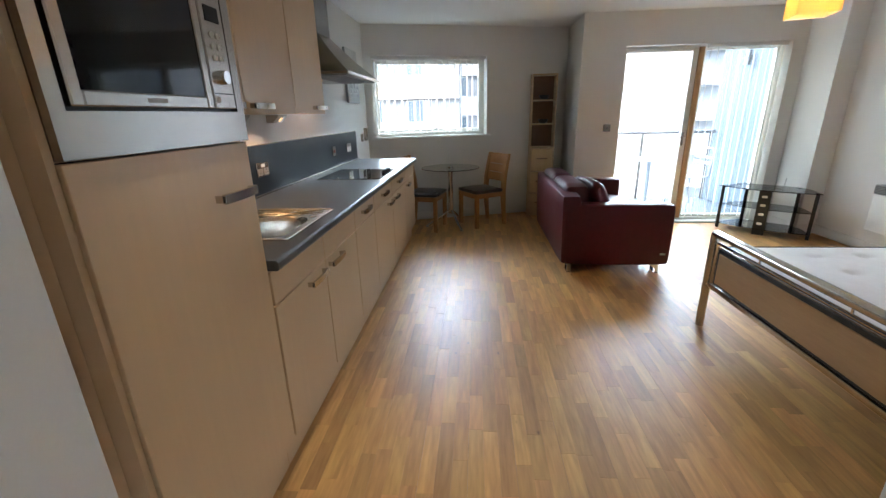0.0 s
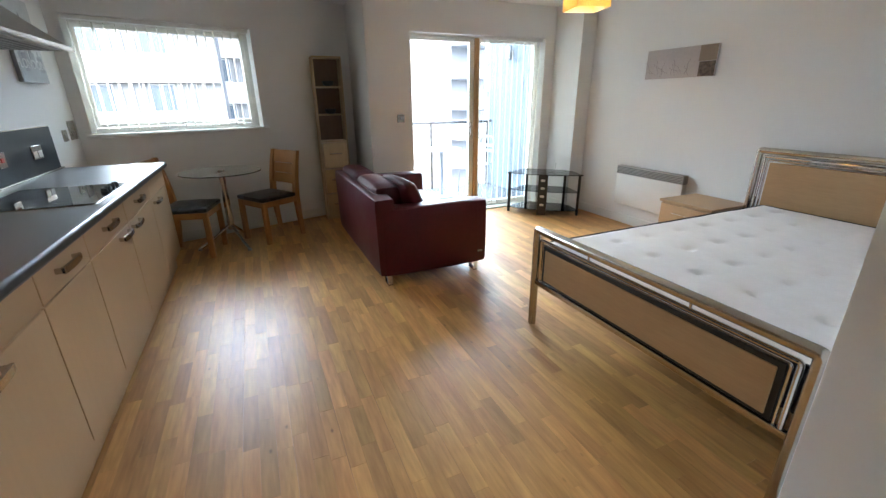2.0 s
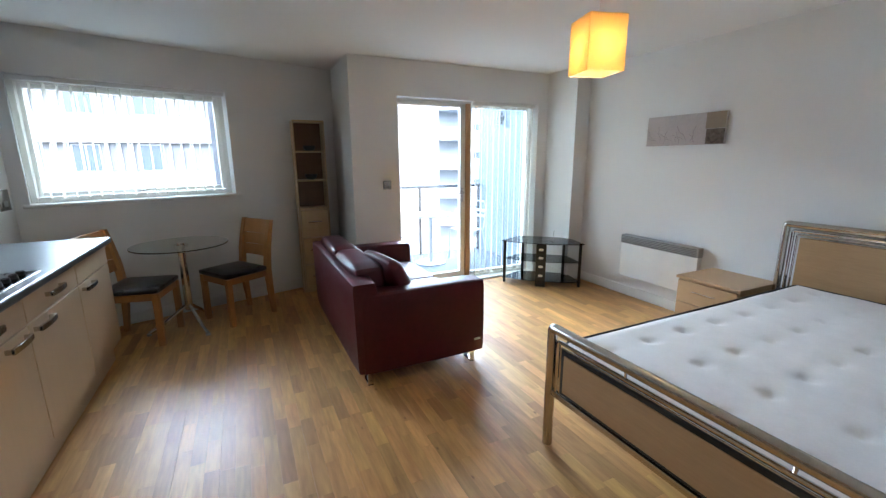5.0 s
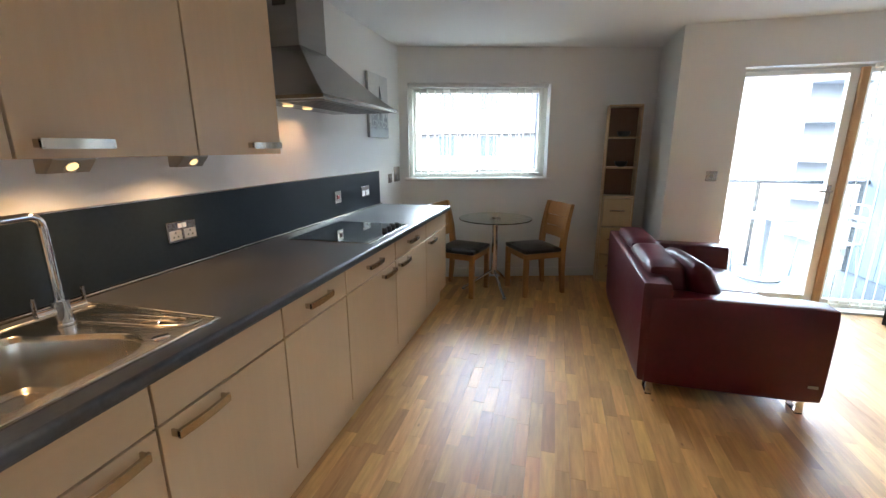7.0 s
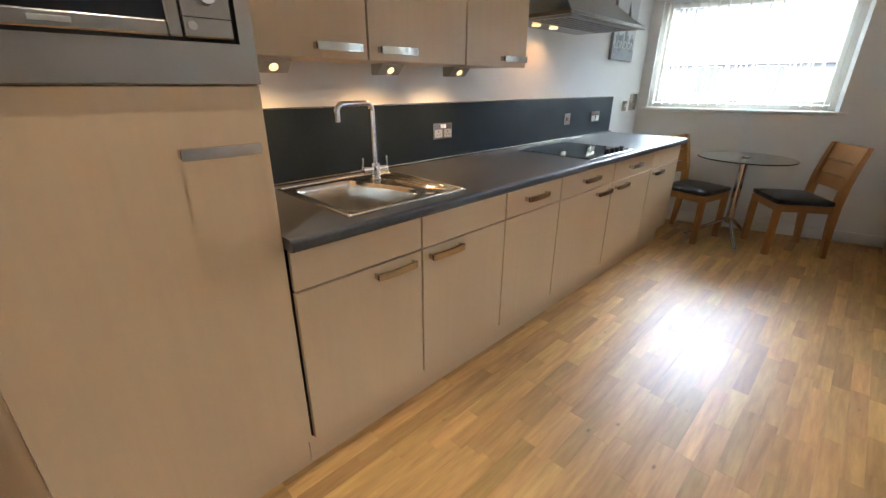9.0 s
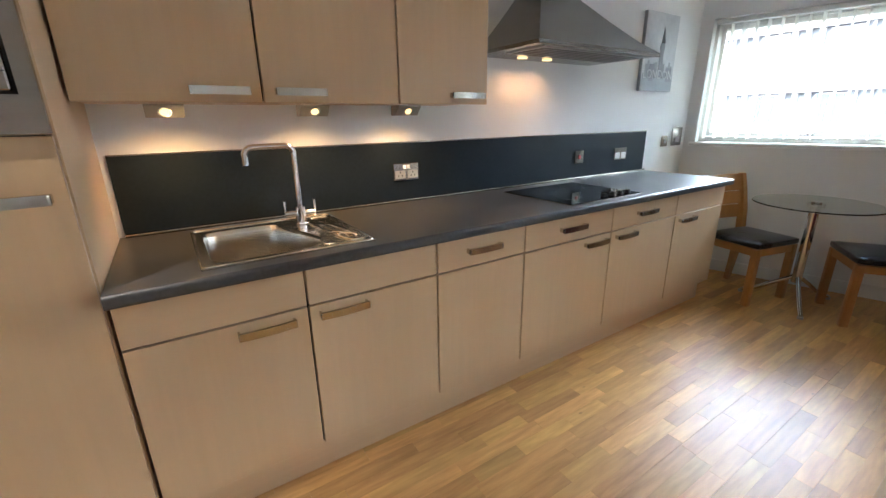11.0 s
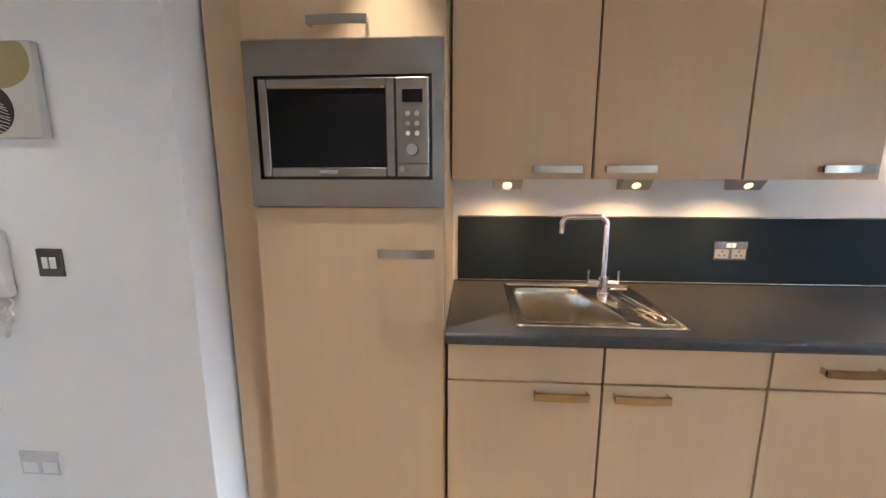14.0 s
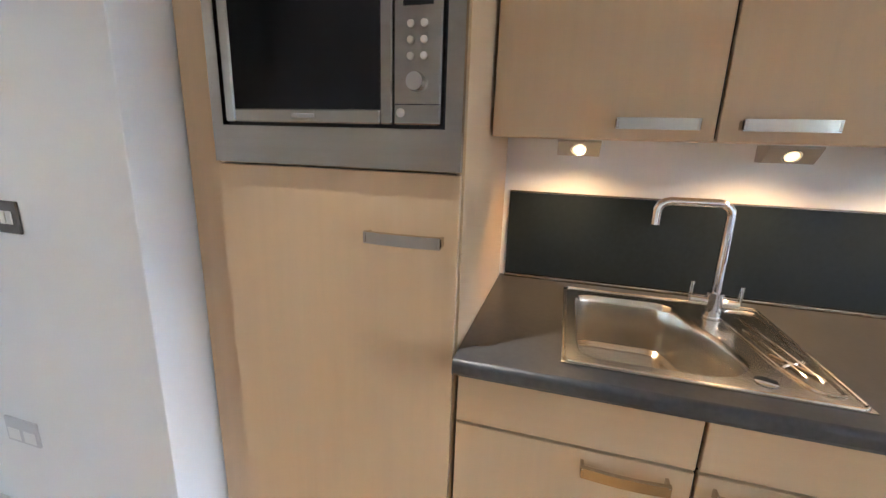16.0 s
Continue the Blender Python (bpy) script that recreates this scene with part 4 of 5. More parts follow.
# ---- shelf tower ----
sh = thing("shelf_tower", (1.052, 6.12, 0), "narrow beech shelf tower with drawers below", "bookcase")
X0, X1, Y0, Y1, ZT = 0.897, 1.209, 6.020, 6.230, 1.824
b = box(X0, X0 + 0.011, Y0, Y1, 0.0, ZT, 0.001)
box(X1 - 0.011, X1, Y0, Y1, 0.0, ZT, 0.001, bm=b)
box(X0 + 0.011, X1 - 0.011, Y0, Y1, ZT - 0.016, ZT, 0.001, bm=b)
box(X0 + 0.011, X1 - 0.011, Y0 + 0.01, Y1, 0.0, 0.03, 0.001, bm=b)
part("carcass", b, SHELFWOOD, sh)
part("back", box(X0 + 0.011, X1 - 0.011, Y1 - 0.012, Y1 - 0.004, 0.03, ZT - 0.016), SHELFBACK, sh, "dark back panel")
for z in (0.920, 1.215, 1.511):
    part("shelf", box(X0 + 0.011, X1 - 0.011, Y0 + 0.002, Y1 - 0.012, z - 0.008, z + 0.008, 0.001), SHELFWOOD, sh)
for z0, z1 in ((0.030, 0.310), (0.315, 0.605), (0.610, 0.912)):
    d = part("drawer", box(X0 + 0.018, X1 - 0.018, Y0 - 0.006, Y1 - 0.02, z0 + 0.006, z1 - 0.006, 0.003), SHELFWOOD, sh)
    zh = (z0 + z1) / 2 + 0.02
    b = rod((0.983, Y0 - 0.026, zh), (1.123, Y0 - 0.026, zh), 0.007, seg=10)
    rod((0.998, Y0 - 0.005, zh), (0.998, Y0 - 0.026, zh), 0.004, b, 8)
    rod((1.108, Y0 - 0.005, zh), (1.108, Y0 - 0.026, zh), 0.004, b, 8)
    part("handle", b, NICKEL, d, "thin metal bar handle")
for z in (1.223, 1.519):
    t = thing("dark_bowl", (1.06, 6.11, z), "small dark ornament standing on the shelf", "ornament")
    b = bmesh.new()
    prev = None
    for r, zz in ((0.030, 0), (0.050, 0.012), (0.062, 0.035), (0.064, 0.055), (0.058, 0.055), (0.045, 0.02), (0.005, 0.012)):
        ringv = [b.verts.new((1.06 + r * math.cos(2 * math.pi * k / 24), 6.11 + 0.8 * r * math.sin(2 * math.pi * k / 24), z + zz)) for k in range(24)]
        if prev:
            for k in range(24):
                b.faces.new((prev[k], prev[(k + 1) % 24], ringv[(k + 1) % 24], ringv[k]))
        else:
            b.faces.new(ringv[::-1])
        prev = ringv
    b.faces.new(prev)
    part("bowl", b, BLACK_P, t)


# ---- sofa ----
def cushion(x0, x1, y0, y1, z0, z1, k=0.3, cuts=9, puff=0.0, lean=0.0):
    """A stuffed block with rounded sides; lean tips its top back along -x."""
    bm = bmesh.new()
    bmesh.ops.create_cube(bm, size=2)
    bmesh.ops.subdivide_edges(bm, edges=bm.edges[:], cuts=cuts, use_grid_fill=True)
    c = Vector(((x0 + x1) / 2, (y0 + y1) / 2, (z0 + z1) / 2))
    h = Vector(((x1 - x0) / 2, (y1 - y0) / 2, (z1 - z0) / 2))
    least = min(h)
    for v in bm.verts:
        n = v.co.copy()
        q = Vector([n[i] * h[i] for i in range(3)])
        inner = Vector([max(-(h[i] - k * least), min(h[i] - k * least, q[i])) for i in range(3)])
        d = q - inner
        if d.length > 1e-6:
            q = inner + d.normalized() * min(d.length, k * least)
        bulge = puff * (1 - n.x ** 2) * (1 - n.y ** 2) if abs(n.z) > 0.9 else puff * (1 - n.z ** 2) * (1 - n.y ** 2) if abs(n.x) > 0.9 else 0
        axis = 2 if abs(n.z) > 0.9 else 0
        q[axis] += bulge * (1 if n[axis] > 0 else -1)
        q.x -= lean * (n.z + 1) / 2
        v.co = c + q
    return bm


before = set(bpy.data.objects)
so = thing("sofa", (1.43, 4.62, 0), "two-seat dark red leather sofa on chrome feet", "sofa")
part("near_arm", cushion(1.005, 1.885, 3.825, 3.995, 0.080, 0.612, 0.30, puff=0.010), LEATHER, so)
part("far_arm", cushion(1.005, 1.885, 5.255, 5.425, 0.080, 0.612, 0.30, puff=0.010), LEATHER, so)
part("back", cushion(0.965, 1.135, 3.835, 5.415, 0.080, 0.695, 0.42, puff=0.01, lean=0.015), LEATHER, so)
part("seat_base", cushion(1.10, 1.855, 3.97, 5.28, 0.125, 0.30, 0.2), LEATHER, so)
for y0, y1 in ((3.99, 4.625), (4.63, 5.262)):
    part("seat_cushion", cushion(1.12, 1.875, y0, y1, 0.285, 0.440, 0.45, puff=0.025), LEATHER, so)
    part("back_cushion", cushion(1.055, 1.275, y0, y1, 0.43, 0.755, 0.5, puff=0.016, lean=0.055), LEATHER, so)
pil = cushion(-0.055, 0.055, -0.24, 0.24, -0.17, 0.17, 0.85, puff=0.035)
bmesh.ops.transform(pil, matrix=pose(1.285, 4.16, 0.615, 0, -24, 10), verts=pil.verts[:])
solo("scatter_cushion", pil, LEATHER, "dark red leather cushion lying on the sofa", "cushion")
part("tag", box(1.80, 1.845, 3.8185, 3.8225, 0.175, 0.19), GREY_P, so, "small silver tag")
for fy in (3.90, 5.35):
    for fx in (1.05, 1.80):
        b = box(fx - 0.018, fx + 0.018, fy - 0.05, fy + 0.05, 0.0, 0.010, 0.002)
        box(fx - 0.018, fx + 0.018, fy - 0.05, fy - 0.042, 0.0, 0.085, 0.002, bm=b)
        box(fx - 0.018, fx + 0.018, fy + 0.042, fy + 0.05, 0.0, 0.085, 0.002, bm=b)
        part("foot", b, CHROME, so, "chrome loop foot")

for o in set(bpy.data.objects) - before:
    if o.parent is None:
        o.location.x -= 0.038

# ---- glass dining table ----
CX, CY = -0.135, 5.505
ta = thing("dining_table", (CX, CY, 0), "round clear glass table on a chrome pedestal", "table")
part("tabletop", prism(disc(CX, CY, 0.36, 96), 0.732, 0.742, 0.002), TABLEGLASS, ta, "round clear glass top", smooth=False)
part("hub", rod((CX, CY, 0.742), (CX, CY, 0.752), 0.030, seg=24), CHROME, ta, "chrome hub on the glass")
part("column", rod((CX, CY, 0.16), (CX, CY, 0.732), 0.030, seg=28), CHROME, ta)
part("collar", rod((CX, CY, 0.71), (CX, CY, 0.731), 0.055, seg=28), CHROME, ta)
for a in (-63, 65, 194):
    u = Vector((math.cos(radians(a)), math.sin(radians(a)), 0))
    o = Vector((CX, CY, 0))
    b = tube([o + u * 0.02 + Vector((0, 0, 0.20)), o + u * 0.10 + Vector((0, 0, 0.145)), o + u * 0.22 + Vector((0, 0, 0.06)), o + u * 0.31 + Vector((0, 0, 0.018))], 0.0145, seg=14)
    leg = part("leg", b, CHROME, ta)
    f = o + u * 0.31
    part("foot", rod(f, f + Vector((0, 0, 0.016)), 0.018, seg=16), GREY_P, leg)


# ---- dining chairs ----
def dining_chair(at, turn, label):
    ch = thing("dining_chair", (*at, 0), label, "chair", group="chairs round the glass table", turn=turn)
    # front is -y
    for x in (-0.19, 0.19):
        b = bmesh.new()
        prism(rounded(x - 0.023, x + 0.023, -0.218, -0.172, 0.005, 2), 0, 0.425, bm=b)
        part("front_leg", b, CHAIRWOOD, ch)
        # back leg runs on into the back post, swept backwards
        b = bmesh.new()
        prev = None
        for z, y, w in ((0, 0.225, 0.017), (0.22, 0.205, 0.022), (0.43, 0.195, 0.025), (0.60, 0.210, 0.024), (0.76, 0.240, 0.022), (0.885, 0.270, 0.019)):
            r = [b.verts.new((x - w, y - w, z)), b.verts.new((x + w, y - w, z)), b.verts.new((x + w, y + w, z)), b.verts.new((x - w, y + w, z))]
            if prev:
                for k in range(4):
                    b.faces.new((prev[k], prev[(k + 1) % 4], r[(k + 1) % 4], r[k]))
            else:
                b.faces.new(r[::-1])
            prev = r
        b.faces.new(prev)
        part("back_post", b, CHAIRWOOD, ch)
    for z0, z1 in ((0.545, 0.642), (0.650, 0.747), (0.755, 0.880)):
        b = bmesh.new()
        n = 8
        rows = []
        for i in range(n + 1):
            x = -0.175 + 0.35 * i / n
            bow = 0.022 * (1 - (2 * i / n - 1) ** 2)
            ya = 0.196 + max(0, z0 - 0.43) * 0.14 + bow
            yb = 0.196 + max(0, z1 - 0.43) * 0.17 + bow
            rows.append([b.verts.new((x, ya - 0.009, z0)), b.verts.new((x, ya + 0.009, z0)), b.verts.new((x, yb + 0.009, z1)), b.verts.new((x, yb - 0.009, z1))])
        for i in range(n):
            for k in range(4):
                b.faces.new((rows[i][k], rows[i][(k + 1) % 4], rows[i + 1][(k + 1) % 4], rows[i + 1][k]))
        b.faces.new(rows[0][::-1])
        b.faces.new(rows[-1])
        bmesh.ops.recalc_face_normals(b, faces=b.faces[:])
        part("back_slat", b, CHAIRWOOD, ch)
    part("seat_rail", box(-0.17, 0.17, -0.21, -0.185, 0.37, 0.425, 0.003), CHAIRWOOD, ch)
    part("seat_rail", box(-0.17, 0.17, 0.185, 0.21, 0.37, 0.425, 0.003), CHAIRWOOD, ch)
    for s in (-1, 1):
        part("seat_rail", box(s * 0.185 - 0.012, s * 0.185 + 0.012, -0.175, 0.18, 0.37, 0.425, 0.003), CHAIRWOOD, ch)
    part("seat", cushion(-0.215, 0.215, -0.225, 0.178, 0.425, 0.475, 0.8, 8, puff=0.012), LEATHER_B, ch, "black leather seat pad")
    return ch


dining_chair((0.255, 5.60), -57, "golden oak dining chair with black leather seat near the shelf")
dining_chair((-0.45, 5.40), 77, "golden oak dining chair with black leather seat near the worktop")

# ---- television stand ----
tv = thing("tv_stand", (3.375, 5.10, 0), "empty black glass television stand with three shelves", "tv stand", turn=-42.3)


def bowed(w, d, back, n=14):
    """A plan with a bowed front at -y."""
    out = [(-w, 0.02), (-w, 0.0)]
    out += [(-w + 2 * w * i / n, -d * (1 - (2 * i / n - 1) ** 2)) for i in range(n + 1)]
    return out + [(w, 0.02), (w * 0.62, back), (-w * 0.62, back)]


part("top_shelf", prism(bowed(0.46, 0.09, 0.36), 0.494, 0.502, 0.002), SMOKE, tv, "smoked black glass top", smooth=False)
part("middle_shelf", prism(bowed(0.43, 0.06, 0.33), 0.285, 0.291, 0.0015), SMOKE, tv, "smoked black glass shelf", smooth=False)
part("bottom_shelf", prism(bowed(0.44, 0.08, 0.34), 0.060, 0.067, 0.0015), SMOKE, tv, "smoked black glass shelf", smooth=False)
for x, y in ((-0.42, 0.03), (0.42, 0.03), (-0.24, 0.30), (0.24, 0.30)):
    leg = part("leg", box(x - 0.016, x + 0.016, y - 0.016, y + 0.016, 0.0, 0.492, 0.004, 2), BLACK_P, tv)
    part("cap", rod((x, y, 0.502), (x, y, 0.508), 0.018, seg=18), CHROME, leg, "chrome cap")
post = part("front_post", box(-0.055, 0.055, -0.075, -0.05, 0.0, 0.492, 0.003), BLACK_P, tv, "black front panel")
for z in (0.43, 0.335, 0.235, 0.13):
    part("port", prism(rounded(-0.026, 0.026, -0.014, 0.014, 0.013, 5), 0, 0.002, m=pose(0, -0.0752, z, 90, 0, 0)), WHITE_P, post, "oval pale port")
wire = thing("aerial_cable", (3.53, 5.13, 0.503), "thin loose aerial cable lying on the stand", "cable")
b = tube([(3.50, 5.17, 0.506), (3.53, 5.14, 0.507), (3.545, 5.12, 0.512), (3.548, 5.115, 0.56), (3.55, 5.11, 0.62)], 0.003, seg=8)
part("wire", b, GREY_P, wire)

# ---- bed ----
bed = thing("bed", (2.75, 2.19, 0), "double bed frame of satin metal tube and oak-effect panels", "bed")
BY0, BY1 = 1.470, 2.935


def bent_frame(x, y0, y1, ztop, zfoot, r, rr=0.014, seg=14):
    pts = [(x, y0, zfoot), (x, y0, ztop - rr)]
    pts += [(x, y0 + rr * (1 - math.cos(radians(a))), ztop - rr + rr * math.sin(radians(a))) for a in (22, 45, 68, 90)]
    pts += [(x, y1 - rr + rr * math.sin(radians(a)), ztop - rr + rr * math.cos(radians(a))) for a in (0, 22, 45, 68)]
    pts += [(x, y1, ztop - rr), (x, y1, zfoot)]
    return tube(pts, r, seg=seg)


part("foot_frame", bent_frame(1.672, BY0 + 0.02, BY1 - 0.02, 0.632, 0.0, 0.0245), NICKEL, bed, "satin nickel tube frame")
part("foot_inner_rail", bent_frame(1.672, BY0 + 0.065, BY1 - 0.065, 0.578, 0.31, 0.010, 0.012, 10), CHROME, bed, "slim chrome rail")
part("foot_inner_rail", bent_frame(1.672, BY0 + 0.088, BY1 - 0.088, 0.556, 0.31, 0.006, 0.01, 10), CHROME, bed, "slim chrome rail")
part("foot_surround", box(1.663, 1.677, BY0 + 0.095, BY1 - 0.095, 0.325, 0.552, 0.002), BLACK_P, bed, "black panel edge")
part("foot_panel", box(1.658, 1.681, BY0 + 0.118, BY1 - 0.118, 0.340, 0.530, 0.002), BEDWOOD, bed, "oak-effect footboard panel")
part("foot_low_rail", box(1.658, 1.686, BY0 + 0.035, BY1 - 0.035, 0.287, 0.318, 0.006, 2), NICKEL, bed)
for y in (BY0 + 0.45, BY1 - 0.45):
    part("stud", rod((1.672, y, 0.578), (1.672, y, 0.612), 0.006, seg=10), CHROME, bed)
part("head_frame", bent_frame(3.890, BY0 - 0.02, BY1 + 0.10, 0.962, 0.0, 0.0245), NICKEL, bed, "satin nickel tube frame")
part("head_inner_rail", bent_frame(3.890, BY0 + 0.025, BY1 + 0.055, 0.918, 0.30, 0.011, 0.012, 10), CHROME, bed, "slim chrome rail")
part("head_inner_rail", bent_frame(3.890, BY0 + 0.052, BY1 + 0.028, 0.895, 0.30, 0.007, 0.01, 10), CHROME, bed, "slim chrome rail")
part("head_panel", box(3.878, 3.902, BY0 + 0.075, BY1 + 0.005, 0.46, 0.876, 0.002), BEDWOOD, bed, "oak-effect headboard panel")
for y in (BY0 + 0.03, BY1 - 0.03):
    part("side_rail", box(1.692, 3.868, y - 0.014, y + 0.014, 0.27, 0.345, 0.004), BLACK_P, bed, "dark side rail")
for i in range(12):
    x = 1.80 + 0.172 * i
    part("slat", box(x - 0.03, x + 0.03, BY0 + 0.045, BY1 - 0.045, 0.322, 0.338, 0.002), BEDWOOD, bed)


def mattress():
    m = thing("mattress", (2.75, 2.195, 0.34), "bare white tufted mattress with dark piping", "mattress")
    X0, X1, Y0, Y1, Z0, Z1 = 1.730, 3.850, 1.515, 2.900, 0.345, 0.552
    part("border", box(X0, X1, Y0, Y1, Z0, Z1 - 0.055, 0.02, 2), BASEBED, m, "dark navy side border")
    nx, ny = 120, 84
    tufts = []
    for i in range(8):
        for j in range(5):
            tufts.append((X0 + 0.13 + 0.264 * i, Y0 + 0.15 + 0.265 * j + (0.0 if i % 2 else 0.0)))
    bm = bmesh.new()
    grid = []
    for i in range(nx + 1):
        row = []
        for j in range(ny + 1):
            x, y = X0 + (X1 - X0) * i / nx, Y0 + (Y1 - Y0) * j / ny
            e = min(x - X0, X1 - x, y - Y0, Y1 - y)
            z = Z1 - 0.012 + 0.014 * min(1, e / 0.05) ** 0.5
            near = 0
            for tx, ty in tufts:
                d2 = ((x - tx) / 1.25) ** 2 + (y - ty) ** 2
                if d2 < 0.03:
                    near += 0.016 * math.exp(-d2 / 0.0008) + 0.005 * math.exp(-d2 / 0.006)
            z -= near
            z += 0.003 * noise.noise((x * 5, y * 5, 0.3))
            row.append(bm.verts.new((x, y, z)))
        grid.append(row)
    for i in range(nx):
        for j in range(ny):
            bm.faces.new((grid[i][j], grid[i + 1][j], grid[i + 1][j + 1], grid[i][j + 1]))
    part("top_panel", bm, TICKING, m, "white quilted top")
    part("piping", tube([(x, y, Z1 - 0.010) for x, y in rounded(X0 - 0.003, X1 + 0.003, Y0 - 0.003, Y1 + 0.003, 0.05, 6)], 0.0075, closed=True, seg=8), PIPING, m, "dark piped edge")
    for tx, ty in tufts:
        part("tuft", rod((tx, ty, Z1 - 0.026), (tx, ty, Z1 - 0.0225), 0.008, seg=8), TICKING, m)


mattress()

# ---- bedside cabinet ----
ns = thing("bedside_cabinet", (3.72, 3.30, 0), "oak-effect bedside cabinet with a drawer", "bedside cabinet")
part("body", box(3.500, 3.955, 3.070, 3.530, 0.0, 0.485, 0.002), NIGHTWOOD, ns)
part("top", box(3.480, 3.960, 3.055, 3.545, 0.485, 0.507, 0.003), NIGHTWOOD, ns)
d = part("drawer", box(3.482, 3.501, 3.075, 3.525, 0.300, 0.475, 0.002), NIGHTWOOD, ns)
b = rod((3.457, 3.21, 0.405), (3.457, 3.39, 0.405), 0.005, seg=10)
rod((3.482, 3.23, 0.405), (3.457, 3.23, 0.405), 0.004, b, 8)
rod((3.482, 3.37, 0.405), (3.457, 3.37, 0.405), 0.004, b, 8)
part("handle", b, CHROME, d, "chrome bar handle")
part("door", box(3.482, 3.501, 3.075, 3.525, 0.03, 0.295, 0.002), NIGHTWOOD, ns)

# ---- pendant lamp ----
PX, PY = 2.169, 3.255
pe = thing("pendant_lamp", (PX, PY, 1.876), "lit square yellow paper pendant lampshade", "pendant lamp")
PAPER = bpy.data.materials.new("lit_paper")
PAPER.use_nodes = True
nt = PAPER.node_tree
p = nt.nodes["Principled BSDF"]
p.inputs["Base Color"].default_value = (0.80, 0.63, 0.32, 1)
p.inputs["Roughness"].default_value = 0.8
tl = nt.nodes.new("ShaderNodeBsdfTranslucent")
tl.inputs["Color"].default_value = (0.88, 0.67, 0.33, 1)
mix = nt.nodes.new("ShaderNodeMixShader")
mix.inputs[0].default_value = 0.6
tex = nt.nodes.new("ShaderNodeTexNoise")
tex.inputs["Scale"].default_value = 40
bp = nt.nodes.new("ShaderNodeBump")
bp.inputs["Strength"].default_value = 0.4
nt.links.new(tex.outputs["Fac"], bp.inputs["Height"])
nt.links.new(bp.outputs[0], p.inputs["Normal"])
nt.links.new(p.outputs[0], mix.inputs[1])
nt.links.new(tl.outputs[0], mix.inputs[2])
nt.links.new(mix.outputs[0], nt.nodes["Material Output"].inputs["Surface"])
S, Z0, Z1 = 0.105, 1.876, 2.150
for k in range(4):
    side = box(-S, S, S - 0.002, S, Z0, Z1)
    bmesh.ops.transform(side, matrix=pose(PX, PY, 0, 0, 0, 29 + 45 - 90 * k), verts=side.verts[:])
    part("shade_panel", side, PAPER, pe, "yellow paper shade side")
ring = [(PX + S * 1.38 * math.cos(radians(209 + 90 * k)), PY + S * 1.38 * math.sin(radians(209 + 90 * k)), Z0 + 0.003) for k in range(4)]
part("bottom_frame", tube(ring, 0.002, closed=True, seg=6), WHITE_P, pe)
part("flex", rod((PX, PY, 2.13), (PX, PY, TOP - 0.03), 0.003, seg=8), WHITE_P, pe)
part("rose", rod((PX, PY, TOP - 0.035), (PX, PY, TOP), 0.04, seg=24, r2=0.045), WHITE_P, pe, "white ceiling rose")
part("holder", rod((PX, PY, 2.08), (PX, PY, 2.135), 0.018, seg=16), WHITE_P, pe)
b = bmesh.new()
bmesh.ops.create_uvsphere(b, u_segments=20, v_segments=14, radius=0.03, matrix=Matrix.Translation((PX, PY, 2.045)))
part("bulb", b, glow("bulb_glow", (1, 0.75, 0.42), 1.5), pe, "glowing bulb")
lamp("pendant_light", "POINT", pose(PX, PY, 1.99), 0.42, (1, 0.75, 0.45), radius=0.035)

# ---- recessed ceiling lights by the tall cabinet and the entrance ----
for x, y, watts, spread in ((-0.375, 1.45, 4.0, 48), (0.45, 0.05, 1.0, 125)):
    t = thing("downlight", (x, y, TOP - 0.012), "recessed white halogen downlight in the ceiling", "lamp", group="recessed downlights")
    part("bezel", rod((0, 0, 0.0), (0, 0, 0.010), 0.042, seg=28, r2=0.045), WHITE_P, t)
    part("lens", rod((0, 0, -0.002), (0, 0, 0.0), 0.028, seg=24), BULB, t, "glowing halogen lens")
    lamp("downlight_lamp", "SPOT", look((x, y, TOP - 0.03), (x, y, 0)), watts, (1, 0.86, 0.70), radius=0.010, cone=spread, blend=0.7)

# ---- balcony and the buildings opposite ----
DECK = material("balcony_deck", (0.07, 0.085, 0.105), (0.05, 0.065, 0.08), 5, rough=0.8, bump=0.2)
SIDE = material("balcony_cladding", (0.17, 0.21, 0.25), (0.14, 0.18, 0.22), 2.0, rough=0.7)
solo("balcony_floor", box(1.68, 4.30, DY + 0.25, 7.35, -0.16, -0.03), DECK, "grey balcony deck outside the door", "balcony", kind="structure")
sw = thing("balcony_screen", (3.95, 6.6, -0.03), "grey-blue clad balcony side wall", "wall", kind="structure")
for i in range(6):
    part("panel", box(3.86, 3.92, DY + 0.255 + 0.248 * i, DY + 0.255 + 0.248 * i + 0.244, -0.03, 2.75, 0.003), SIDE, sw)
wl = thing("outdoor_lamp", (3.86, 6.66, 1.90), "cylindrical steel wall lamp on the balcony", "lamp")
part("body", rod((3.79, 6.66, 1.90), (3.79, 6.66, 2.08), 0.045, seg=24), STEEL_D, wl)
part("bracket", box(3.81, 3.858, 6.63, 6.69, 1.96, 2.02, 0.003), STEEL_D, wl)
rl = thing("balcony_railing", (2.9, 7.25, -0.03), "glass balcony railing with a steel handrail", "railing", kind="structure")
part("handrail", rod((1.70, 7.25, 1.02), (3.86, 7.25, 1.02), 0.024, seg=16), STEEL_D, rl)
for x in (1.75, 2.78, 3.80):
    part("post", box(x - 0.02, x + 0.02, 7.24, 7.26, -0.03, 1.0, 0.002), STEEL_D, rl)
for x0, x1 in ((1.79, 2.74), (2.82, 3.76)):
    pn = part("pane", box(x0, x1, 7.245, 7.255, 0.05, 0.95), PANE, rl)
    pn.visible_shadow = False
